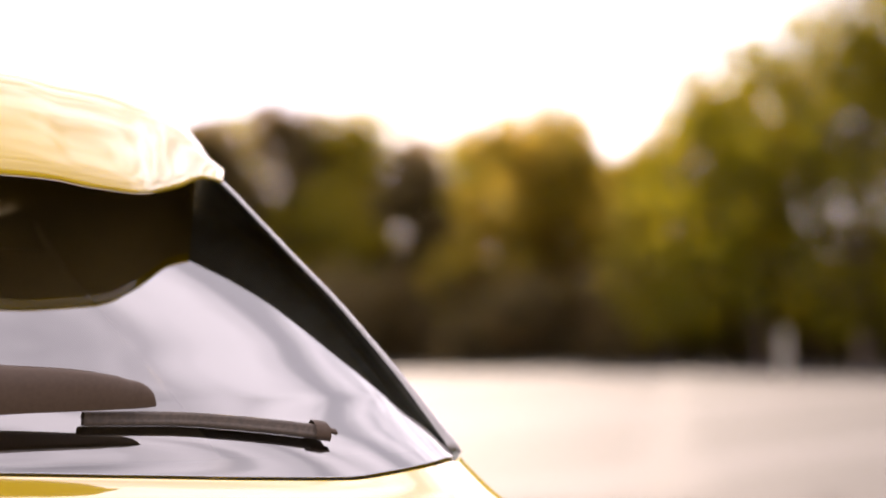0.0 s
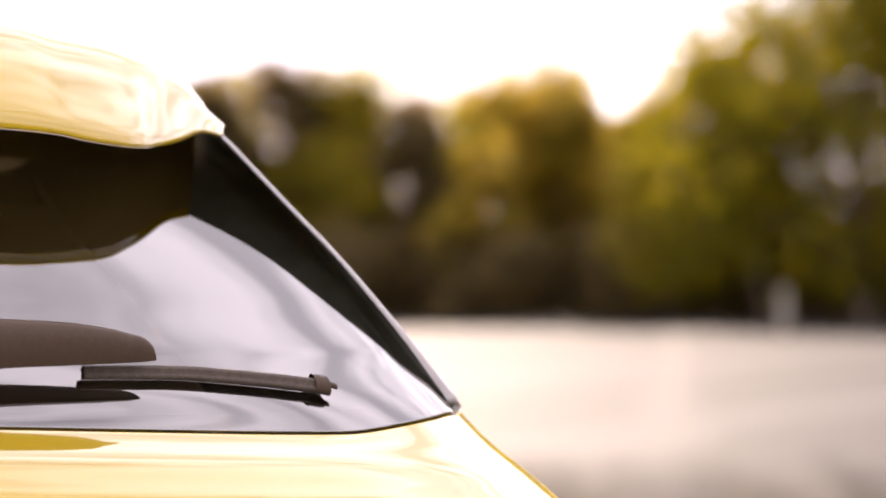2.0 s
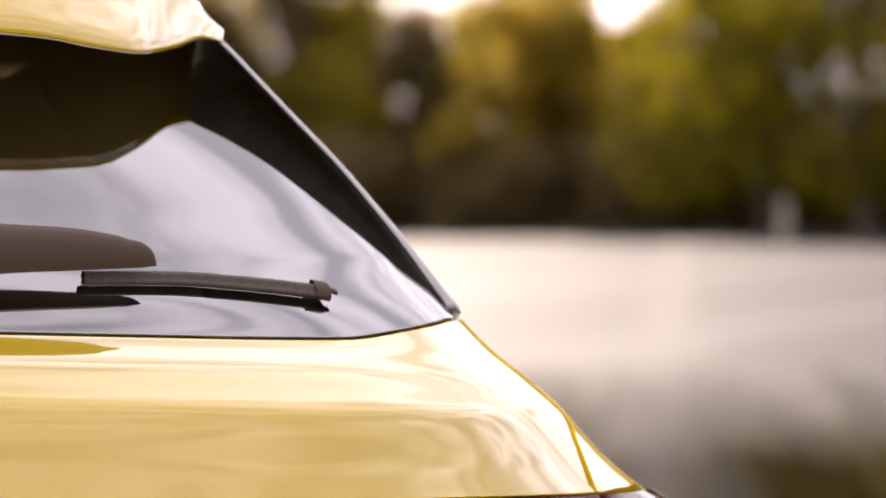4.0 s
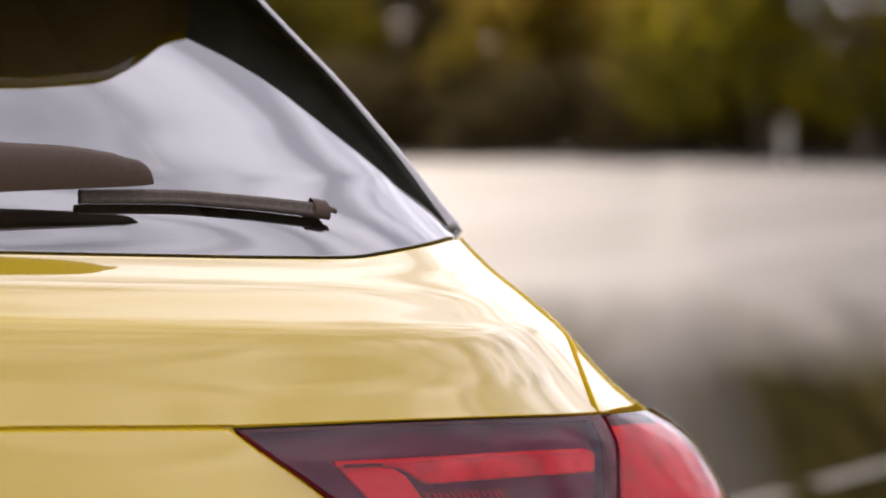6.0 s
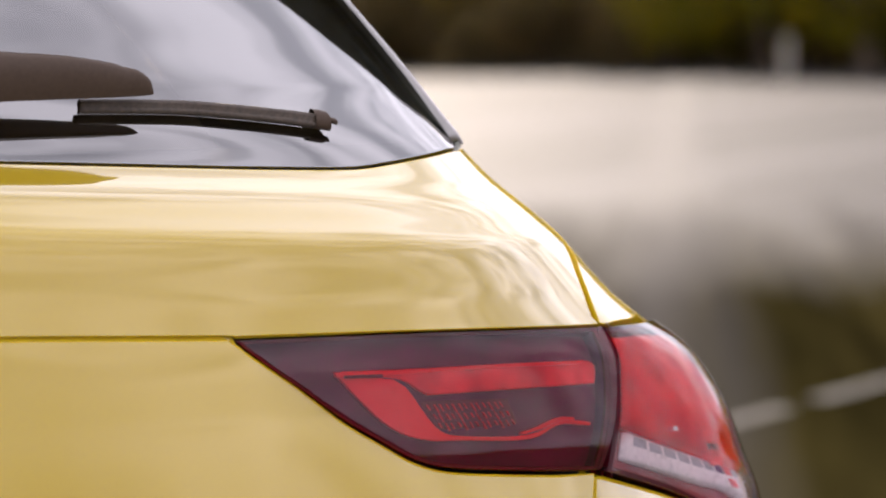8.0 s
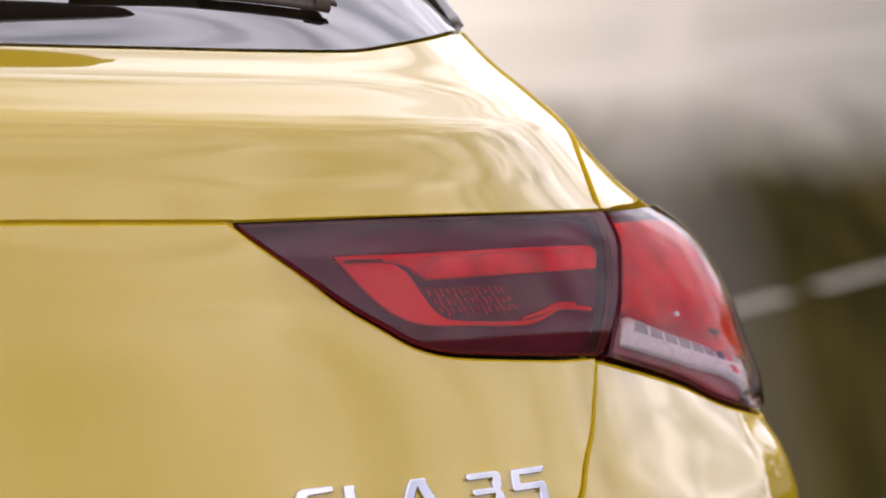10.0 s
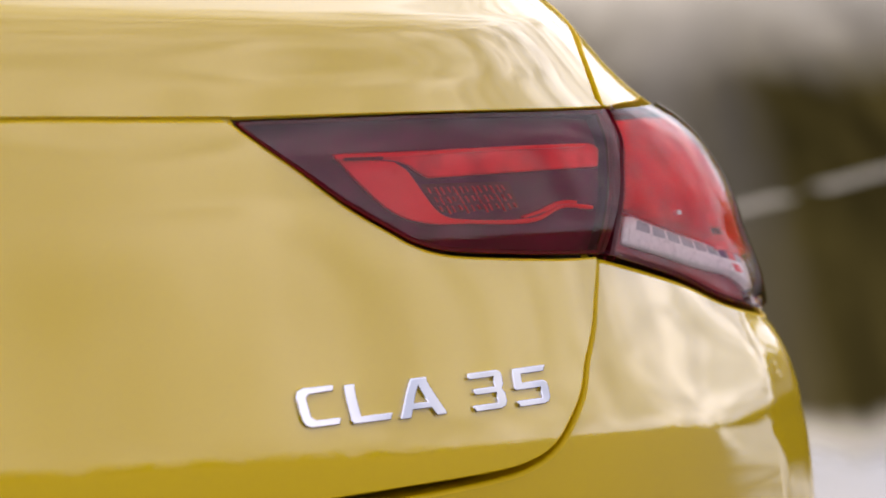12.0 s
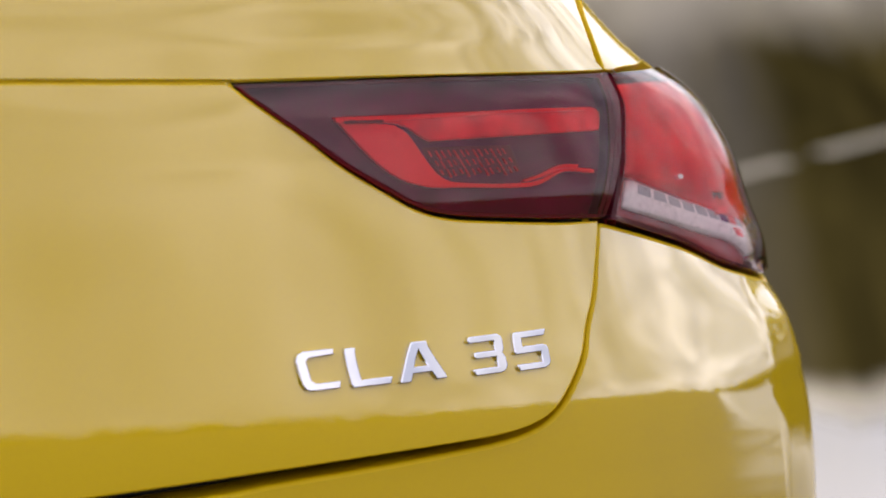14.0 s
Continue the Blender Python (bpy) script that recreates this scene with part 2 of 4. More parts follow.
STRIP_GREY = simple("strip_reflector", (0.42, 0.45, 0.50), 0.3, vary=0.12, scale=120)
SILVER = simple("reverse_reflector", (0.86, 0.86, 0.88), 0.3, vary=0.08, scale=200)
# black trim greyed green: mirrored trees and haze are in its base colour
BLACK_GLOSS = simple("black_gloss_trim", (0.22, 0.23, 0.195), 0.4, coat=0.5, vary=0.2)
EDGE_TRIM = simple("satin_edge", (0.30, 0.29, 0.28), 0.32, metal=0.8, vary=0.08)
BLACK_PLASTIC = simple("black_plastic", (0.082, 0.058, 0.043), 0.5, vary=0.08, scale=300, relief=0.04, spec=0.15)
# yellow underside with its shade put into a darker, browner base colour
SHADED_UNDER = simple("shaded_underside", (0.30, 0.21, 0.06), 0.6, vary=0.08)
RUBBER = simple("rubber", (0.075, 0.057, 0.043), 0.6, vary=0.3, scale=300, relief=0.2)
GAP_SHADE = simple("gap_shade", (0.012, 0.011, 0.010), 0.8, vary=0.3)
CABIN = simple("cabin_trim", (0.34, 0.29, 0.20), 0.8, vary=0.1, scale=8)
RIM = simple("wheel_rim_metal", (0.25, 0.25, 0.26), 0.25, metal=0.9, vary=0.1)
BARK = simple("bark", (0.09, 0.065, 0.045), 0.9, vary=0.4, scale=12, relief=0.6)
LEAF_A = leaf_material("leaf_olive", (0.11, 0.10, 0.014), (0.36, 0.31, 0.030))
LEAF_B = leaf_material("leaf_autumn", (0.14, 0.115, 0.020), (0.42, 0.33, 0.042))
LEAF_C = leaf_material("leaf_brown", (0.085, 0.066, 0.034), (0.21, 0.165, 0.070))
LEAF_D = leaf_material("leaf_dark", (0.060, 0.056, 0.005), (0.23, 0.205, 0.008))
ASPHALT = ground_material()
POST_PAINT = simple("post_paint", (0.86, 0.79, 0.64), 0.6, vary=0.1, scale=4)
WORN_LINE = simple("worn_line_paint", (0.040, 0.038, 0.034), 0.8, vary=0.45, scale=5, spec=0.1)


# ------------------------------------------------------------ mesh helpers
def part(name, bm, mat, parent, label="", smooth=True):
    """Link a bmesh (or a finished mesh) as one mesh object under a thing or part."""
    if isinstance(bm, bmesh.types.BMesh):
        me = bpy.data.meshes.new(name)
        bm.to_mesh(me)
        bm.free()
    else:
        me = bm
    for p in me.polygons:
        p.use_smooth = smooth
    if not me.materials:
        me.materials.append(mat)
    ob = new(name, me)
    ob.parent = parent
    return tagged(ob, label=label)


def cubic(x, xs, ys):
    """Monotone cubic through knots."""
    xs, ys = np.asarray(xs, float), np.asarray(ys, float)
    h = np.diff(xs)
    d = np.diff(ys) / h
    m = np.zeros(len(xs))
    m[0], m[-1] = d[0], d[-1]
    for i in range(1, len(xs) - 1):
        if d[i - 1] * d[i] > 0:
            m[i] = 3 * (h[i - 1] + h[i]) / ((2 * h[i] + h[i - 1]) / d[i - 1] + (h[i] + 2 * h[i - 1]) / d[i])
    x = np.clip(np.asarray(x, float), xs[0], xs[-1])
    i = np.clip(np.searchsorted(xs, x) - 1, 0, len(h) - 1)
    s = (x - xs[i]) / h[i]
    return ((2 * s**3 - 3 * s * s + 1) * ys[i] + (s**3 - 2 * s * s + s) * h[i] * m[i]
            + (3 * s * s - 2 * s**3) * ys[i + 1] + (s**3 - s * s) * h[i] * m[i + 1])


# ------------------------------------------------------------ the car's skin
# One surface: a runs along the plan outline from the middle of the tail round the
# corner and up the side to the nose; z is the height.
TURN_A = [0, .34, .57, .70, .78, .85, .92, 1.0, 1.3, 3, 4.45, 4.62, 4.8, 5.0, 5.5]
TURN_D = [0, 4, 10, 16, 26, 46, 70, 82, 88, 90, 91, 108, 150, 172, 180]
KNOT_Z = [0.22, 0.3, 0.55, 0.66, 0.7, 0.722, 0.742, 0.757, 0.77, 0.82, 0.9, 0.96, 1.0, 1.04, 1.0855, 1.0875, 1.1, 1.115, 1.13, 1.16, 1.22, 1.28, 1.34, 1.4]
TAIL_Y = [0.0100, -0.0100, -0.0385, -0.0341, -0.0318, -0.0308, -0.0297, -0.0286, -0.0272, -0.0205, -0.01, -0.0026, 0.0023, 0.0077, 0.0137, 0.0143, 0.0240, 0.0370, 0.0580, 0.0828, 0.1516, 0.2236, 0.3016, 0.3836]
WIDTH = [1.1154, 1.1154, 1.1154, 1.113, 1.0984, 1.0766, 1.0582, 1.022, 1.0008, 0.9597, 0.8993, 0.8343, 0.7679, 0.7382, 0.7084, 0.6735, 0.6339, 0.5943]
NOSE_Y = [0.12, 0.05, 0.0, 0.02, 0.049, 0.065, 0.08, 0.1, 0.127, 0.3, 0.75, 1.05, 1.2, 1.28, 1.36, 1.38, 1.4, 1.42, 1.45, 1.52, 1.63, 1.74, 1.86, 2.0]
WIDTH_Z = [0.22, 0.3, 0.55, 0.66, 0.742, 0.768, 0.79, 0.82, 0.9, 0.96, 1.0, 1.06, 1.12, 1.16, 1.22, 1.28, 1.34, 1.4]


def smoothed(v, sig):
    k = np.arange(-int(4 * sig), int(4 * sig) + 1)
    w = np.exp(-.5 * (k / sig) ** 2)
    n = len(k) // 2
    p = np.concatenate([2 * v[0] - v[n:0:-1], v, 2 * v[-1] - v[-2:-n - 2:-1]])
    return np.convolve(p, w / w.sum(), "valid")


LEVEL = np.linspace(.2, 1.42, 1221)
TAIL = smoothed(cubic(LEVEL, KNOT_Z, TAIL_Y), 1.4)
NOSE = smoothed(cubic(LEVEL, KNOT_Z, NOSE_Y), 16)
BREADTH = smoothed(cubic(LEVEL, WIDTH_Z, WIDTH), 9)
EVEN_BREADTH = smoothed(BREADTH, 38)
ARC = np.linspace(0, 5.5, 5501)
_dir = smoothed(np.radians(cubic(ARC, TURN_A, TURN_D)), 25)
_dir[0] = 0
ARC_X = np.concatenate([[0], np.cumsum(np.cos(_dir[:-1]) * .001)])
ARC_Y = np.concatenate([[0], np.cumsum(np.sin(_dir[:-1]) * .001)])
# below the lamps the corner is a sharper crease
LOW_A = [0, .34, .57, .70, .79, .814, .822, .857, .885, .92, 1.0, 1.3, 3, 4.45, 4.62, 4.8, 5.0, 5.5]
LOW_D = [0, 4, 10, 16, 24, 26, 45, 50, 66, 74, 82, 88, 90, 91, 108, 150, 172, 180]
_low = smoothed(np.radians(cubic(ARC, LOW_A, LOW_D)), 2)
_part = np.clip((ARC - .71) / .08, 0, 1)
_low = _dir + _part * _part * (3 - 2 * _part) * (_low - _dir)
_low[0] = 0
LOW_X = np.concatenate([[0], np.cumsum(np.cos(_low[:-1]) * .001)])
LOW_Y = np.concatenate([[0], np.cumsum(np.sin(_low[:-1]) * .001)])
LOW_X = LOW_X - np.clip((ARC - 4.45) / 1.05, 0, 1) * LOW_X[-1]
ARC_X = ARC_X - np.clip((ARC - 4.45) / 1.05, 0, 1) * ARC_X[-1]
Y_ONE, Y_END, LENGTH = float(np.interp(1.0, ARC, ARC_Y)), float(ARC_Y.max()), 4.66


def skin(a, z):
    """Points of the skin for arrays a, z: an array n x 3."""
    a, z = np.asarray(a, float), np.asarray(z, float)
    b = np.abs(a)
    w = np.clip((.892 - z) / .095, 0, 1)
    w = w * w * (3 - 2 * w)
    lean_in = np.clip((b - .68) / .11, 0, 1) * np.clip((2.0 - b), 0, 1)
    lean_in = .45 * (np.clip(z, .74, .85) - .79) * lean_in * lean_in * (3 - 2 * lean_in)
    x = np.sign(a) * np.interp(z, LEVEL, BREADTH) * ((1 - w) * np.interp(b, ARC, ARC_X) + w * (np.interp(b - lean_in, ARC, LOW_X) + .93 * lean_in))
    u, v = np.clip((z - .98) / .06, 0, 1), np.clip((1.185 - z) / .095, 0, 1)
    crease = z + .048 * (np.clip(b, 0, .9) - .3) * u * u * (3 - 2 * u) * v * v * (3 - 2 * v)
    tail, nose = np.interp(crease, LEVEL, TAIL), np.interp(z, LEVEL, NOSE)
    y = (1 - w) * np.interp(b, ARC, ARC_Y) + w * (np.interp(b - lean_in, ARC, LOW_Y) + .36 * lean_in)
    k = (LENGTH - nose - tail - Y_ONE) / (Y_END - Y_ONE)
    y = tail + np.where(b > 1.0, Y_ONE + (y - Y_ONE) * k, y)
    # keep the tail flat where the body narrows upwards
    f, g, lo = np.clip((.98 - b) / .36, 0, 1), np.clip((1.18 - z) / .08, 0, 1), np.clip((.92 - b) / .25, 0, 1)
    lean = np.tan(.72 * np.tanh(np.interp(b, ARC, _dir) / .72)) * np.interp(b, ARC, ARC_X)
    belt = np.interp(.95, LEVEL, BREADTH)
    narrowing = f * f * (3 - 2 * f) * g * g * (3 - 2 * g) * (np.interp(np.clip(z, .95, 1.15), LEVEL, BREADTH) - belt)
    widening = .45 * lo * lo * (3 - 2 * lo) * (np.interp(np.clip(z, .70, .95), LEVEL, BREADTH) - belt)
    # and keep the small steps of the outline out of the faces that look back
    step, q = np.interp(z, LEVEL, BREADTH - EVEN_BREADTH), np.clip((.91 - b) / .13, 0, 1)
    k = np.clip((z - .90) / .10, 0, 1)
    k = k * k * (3 - 2 * k)
    kept_flat = k * f * f * (3 - 2 * f) * g * g * (3 - 2 * g) + (1 - k) * .45 * lo * lo * (3 - 2 * lo)
    even_out = step * q * q * (3 - 2 * q) * np.maximum(0, 1 - kept_flat)
    y = y + lean * (narrowing + widening + even_out)
    return np.stack([x, y, z + 0 * a], -1)


def skin_normal(a, z):
    a, z = np.asarray(a, float), np.asarray(z, float)
    e = 2.5e-3
    da = skin(a + e, z) - skin(a - e, z)
    dz = skin(a, z + e) - skin(a, z - e)
    n = np.cross(da, dz)
    return n / np.linalg.norm(n, axis=-1, keepdims=True)


def lifted(a, z, h):
    return skin(a, z) + skin_normal(a, z) * np.asarray(h)[..., None]


def spline(pts, step):
    """A smooth run through control points, ends included, with points about step apart."""
    p = np.asarray(pts, float)
    if len(p) == 2:
        n = max(2, int(np.linalg.norm(p[1] - p[0]) / step) + 1)
        return p[0] + (p[1] - p[0]) * np.linspace(0, 1, n)[:, None]
    q = np.vstack([2 * p[0] - p[1], p, 2 * p[-1] - p[-2]])
    out = [p[0]]
    for i in range(1, len(q) - 2):
        p0, p1, p2, p3 = q[i - 1], q[i], q[i + 1], q[i + 2]
        n = max(1, int(np.linalg.norm(p2 - p1) / step))
        for s in np.linspace(0, 1, n + 1)[1:]:
            out.append(0.5 * (2 * p1 + (p2 - p0) * s + (2 * p0 - 5 * p1 + 4 * p2 - p3) * s * s + (3 * p1 - p0 - 3 * p2 + p3) * s**3))
    return np.array(out)


def outline(*runs, step=0.006):
    """A closed outline in (a, z) from smooth runs that meet at corners."""
    pts = []
    for r in runs:
        s = spline(r, step)
        if pts and np.linalg.norm(s[0] - pts[-1]) < 1e-5:
            s = s[1:]
        pts.extend(s.tolist())
    if np.linalg.norm(np.array(pts[0]) - np.array(pts[-1])) < 1e-5:
        pts.pop()
    return np.array(pts)


def area(loop):
    x, y = loop[:, 0], loop[:, 1]
    return 0.5 * float(np.sum(x * np.roll(y, -1) - np.roll(x, -1) * y))


def both_sides(run):
    """A run from the middle outwards, closed by its mirror image."""
    left = run[::-1].copy()
    left[:, 0] *= -1
    keep = left[np.abs(left[:, 0]) > 1e-4]
    return np.vstack([run, keep])


def inset(loop, r):
    prev, nxt = np.roll(loop, 1, 0), np.roll(loop, -1, 0)
    t1, t2 = loop - prev, nxt - loop
    t1 /= np.linalg.norm(t1, axis=1, keepdims=True) + 1e-12
    t2 /= np.linalg.norm(t2, axis=1, keepdims=True) + 1e-12
    n = np.stack([-(t1 + t2)[:, 1], (t1 + t2)[:, 0]], 1)
    ln = np.linalg.norm(n, axis=1, keepdims=True)
    n /= ln + 1e-9
    return loop + n * r / np.clip(ln / 2, 0.5, 1)


def inside(pts, loop):
    x, y = pts[:, 0], pts[:, 1]
    r = np.zeros(len(pts), bool)
    for (x0, y0), (x1, y1) in zip(loop, np.roll(loop, -1, 0)):
        c = ((y0 > y) != (y1 > y)) & (x < (x1 - x0) * (y - y0) / (y1 - y0 + 1e-15) + x0)
        r ^= c
    return r


def panel_mesh(name, loops, grid=0.014, h=0.0, r=0.0016, depth=0.012, bulge=(), mirror=False, mats=()):
    """A sheet on the car's skin within the first loop, less the others, lifted by h, with a rounded
    rim of radius r and an edge turned in by depth."""
    loops = [np.asarray(l, float) for l in (loops if isinstance(loops, list) else [loops])]
    fixed = []
    for i, l in enumerate(loops):
        if mirror:
            l = l * np.array([-1, 1])
        if (area(l) > 0) != (i == 0):
            l = l[::-1]
        fixed.append(l)
    inner = [inset(l, r) for l in fixed]
    lo, hi = fixed[0].min(0), fixed[0].max(0)
    gx, gz = np.meshgrid(np.arange(lo[0] + grid / 2, hi[0], grid), np.arange(lo[1] + grid / 2, hi[1], grid))
    pts = np.stack([gx.ravel(), gz.ravel()], 1)
    keep = inside(pts, inset(fixed[0], r + grid * 0.35))
    for l in inner[1:]:
        keep &= ~inside(pts, inset(l, grid * -0.35))
    pts = pts[keep]
    verts2, edges, base = [], [], 0
    for l in inner:
        verts2.extend(l.tolist())
        edges.extend((base + k, base + (k + 1) % len(l)) for k in range(len(l)))
        base += len(l)
    verts2.extend(pts.tolist())
    vo, _, faces, orig, _, _ = delaunay_2d_cdt([Vector(v) for v in verts2], edges, [], 0, 1e-7)
    where = {}
    for k, ids in enumerate(orig):
        for j in ids:
            where[j] = k
    v2 = np.array([tuple(v) for v in vo])
    faces = [list(f) for f in faces]
    mids = np.array([v2[f].mean(0) for f in faces])
    keep = inside(mids, inner[0])
    for l in inner[1:]:
        keep &= ~inside(mids, l)
    faces = [f for f, k in zip(faces, keep) if k]
    sunk = h if callable(h) else lambda a, z: np.full(len(a), h)
    lift = sunk(v2[:, 0], v2[:, 1])
    n0 = skin_normal(v2[:, 0], v2[:, 1])
    if bulge:
        high, middle, half, power = bulge
        u = np.clip((v2[:, 1] - middle) / half, -1, 1)
        lift = lift + high * (1 - np.abs(u) ** power)
    co = [skin(v2[:, 0], v2[:, 1]) + n0 * lift[:, None]]
    if bulge:
        n0 = n0 + np.stack([0 * u, 0 * u, power * high * np.sign(u) * np.abs(u) ** (power - 1) / half], -1)
        n0 /= np.linalg.norm(n0, axis=1, keepdims=True)
    no = [n0]
    count, base, flat = len(v2), 0, len(faces)
    for l, il in zip(fixed, inner):
        n = skin_normal(l[:, 0], l[:, 1])
        up = sunk(l[:, 0], l[:, 1])[:, None]
        p_out, p_in = skin(l[:, 0], l[:, 1]) + n * up, skin(il[:, 0], il[:, 1]) + n * up
        side = p_out - p_in
        side /= np.linalg.norm(side, axis=1, keepdims=True) + 1e-12
        ring = [where.get(base + k) for k in range(len(l))]
        for ang, deep in ((45, 0), (90, 0), (90, depth)):
            c, s = math.cos(radians(ang)), math.sin(radians(ang))
            co.append(p_in + side * r * s - n * (r * (1 - c) + deep))
            no.append(n * c + side * s)
            new_ring = list(range(count, count + len(l)))
            for k in range(len(l)):
                k2 = (k + 1) % len(l)
                if ring[k] is not None and ring[k2] is not None and ring[k] != ring[k2]:
                    faces.append([ring[k], new_ring[k], new_ring[k2], ring[k2]])
            ring = new_ring
            count += len(l)
        base += len(l)
    co, no = np.vstack(co), np.vstack(no)
    me = bpy.data.meshes.new(name)
    me.from_pydata(co.tolist(), [], faces)
    for m in mats:
        me.materials.append(m)
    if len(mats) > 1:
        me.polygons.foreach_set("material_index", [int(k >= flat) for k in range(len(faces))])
    me.validate()
    me.update()
    for p in me.polygons:
        p.use_smooth = True
    if len(me.vertices) == len(no):
        me.normals_split_custom_set_from_vertices(no.tolist())
    return me


def grid_mesh(name, rows, closed=False):
    """A skin over rows of points (rows x columns x 3)."""
    rows = np.asarray(rows, float)
    r, c = rows.shape[:2]
    me = bpy.data.meshes.new(name)
    f = [(i * c + j, i * c + j + 1, (i + 1) * c + j + 1, (i + 1) * c + j) for i in range(r - 1) for j in range(c - 1)]
    if closed:
        f += [(i * c + c - 1, i * c, (i + 1) * c, (i + 1) * c + c - 1) for i in range(r - 1)]
    me.from_pydata(rows.reshape(-1, 3).tolist(), [], f)
    me.update()
    for p in me.polygons:
        p.use_smooth = True
    return me


# ------------------------------------------------------------ ground
def ground():
    bm = bmesh.new()
    bmesh.ops.create_grid(bm, x_segments=60, y_segments=60, size=1500)
    ob = part("ground", bm, ASPHALT, None, "wide grey patchy asphalt lot, wet near the car, mirrored trees and sky painted in", smooth=False)
    return tagged(ob, category="ground", kind="structure")


ground()

# ------------------------------------------------------------ the car
car = new("car")
tagged(car, "glossy yellow estate car parked on the asphalt", "car")

# glass edge, lamp and seam outlines in (a, z), right half
GLASS_LOW = [(0, 1.1395), (.20, 1.1375)] + [(0.323, 1.1335), (0.401, 1.1308), (0.481, 1.128), (0.564, 1.125), (0.652, 1.1226), (0.684, 1.1226), (0.721, 1.1248), (0.764, 1.1276), (0.822, 1.1309)]
LAMP_LINE = [(0, 1.0185), (.15, 1.018)] + [(0.272, 1.016), (0.358, 1.0125), (0.451, 1.0084)]
SEAM_UP = [(0.86, 1.0525), (0.839, 1.0402), (0.823, 1.0259), (0.794, 0.9986)]
WING_UP = [(0.878, 1.0507), (0.849, 1.0391), (0.83, 1.0251), (0.799, 0.9981)]
LOW_SEAM = [(0.694, 0.8896), (0.686, 0.865), (0.674, 0.8323), (0.651, 0.8045), (0.621, 0.7773), (0.597, 0.7587), (0.574, 0.7488), (0.541, 0.744), (0.465, 0.742), (0.386, 0.7398), (0.274, 0.7362)] + [(.15, .7335), (0, .7325)]
BUMPER_TOP = [(0.696, 0.8868), (0.69, 0.8645), (0.679, 0.8318), (0.653, 0.802), (0.622, 0.7727), (0.598, 0.754), (0.575, 0.743), (0.542, 0.737), (0.464, 0.7325), (0.384, 0.7288), (0.343, 0.7258)] + [(.2, .7200), (0, .7185)]
LAMP_IN_TOP = [(0.452, 1.0075), (0.589, 1.0048), (0.693, 1.0015), (0.794, 0.9967)]
LAMP_IN_SIDE = [(0.794, 0.9967), (0.777, 0.9807), (0.751, 0.9578), (0.727, 0.9294), (0.711, 0.9093), (0.696, 0.8906)]
LAMP_IN_LOW = [(0.696, 0.8906), (0.662, 0.8935), (0.613, 0.8989), (0.567, 0.9051), (0.542, 0.9134), (0.524, 0.9254), (0.494, 0.9494), (0.47, 0.9802), (0.452, 1.0075)]
LAMP_OUT_LEFT = [(0.704, 0.8899), (0.716, 0.9087), (0.732, 0.9289), (0.756, 0.9574), (0.784, 0.9801), (0.8, 0.9957)]
LAMP_OUT_LOW = [(0.858, 0.8301), (0.82, 0.8427), (0.78, 0.8618), (0.74, 0.8769), (0.704, 0.8899)]
LAMP_OUT_TOP = [(0.8, 0.9957), (0.823, 0.9956), (0.859, 0.9924)]


def shifted(run, da, dz):
    return [(a + da, z + dz) for a, z in run]


def turned(loop):
    return loop if area(loop) > 0 else loop[::-1]


# upper tailgate, between the glass and the seam above the lamps
up_run = np.vstack([
    spline(shifted(LAMP_LINE, 0, .0012), .006),
    spline([(.4505, 1.0092), (.59, 1.0058), (.697, 1.0019), (.7985, .9969)], .006),
    spline(SEAM_UP[::-1], .006)[1:],
    spline([SEAM_UP[0], (.905, 1.085), (.912, 1.1265)], .006)[1:],
    spline([(.912, 1.1265), (.880, 1.1295), (.837, 1.1292)], .006)[1:],
    spline(shifted(GLASS_LOW, 0, -.0010)[::-1], .006),
])
part("tailgate_upper", panel_mesh("tailgate_upper", both_sides(up_run), grid=.0045, r=.0013, mats=(PAINT, NO_GLEAM_PAINT)), PAINT, car)

low_run = np.vstack([
    spline(LOW_SEAM[::-1], .006),
    spline(shifted(LAMP_IN_LOW, -.0012, -.0026)[1:-1] + [(.447, 1.0079)], .006),
    spline(LAMP_LINE[::-1], .006),
])
tailgate = part("tailgate", panel_mesh("tailgate", both_sides(low_run), grid=.010, r=.0020, depth=.025, mats=(PAINT, NO_GLEAM_PAINT)), PAINT, car)

# bumper and rear corner, outside the tailgate's seam
bump_run = np.vstack([
    spline([(0, .40), (.6, .40), (1.3, .40)], .03),
    spline([(1.3, .40), (1.3, .80)], .01)[1:],
    spline([(1.3, .80), (1.10, .808), (.96, .8135), (.888, .8190)], .01)[1:],
    spline([(.888, .8190), (.861, .8262), (.82, .8395), (.78, .8586), (.74, .8737), (.7025, .8868)], .006)[1:],
    spline(BUMPER_TOP, .006),
])


def bumper_sink(a, z):
    """The bumper lies back a little behind the tailgate's lower edge."""
    u = np.clip((.80 - np.abs(a)) / .16, 0, 1)
    return -.002 - .007 * u * u * (3 - 2 * u)


bumper = part("bumper", panel_mesh("bumper", both_sides(bump_run), grid=.0075, h=bumper_sink, r=.0035, depth=.03, mats=(PAINT, NO_GLEAM_PAINT)), PAINT, car)

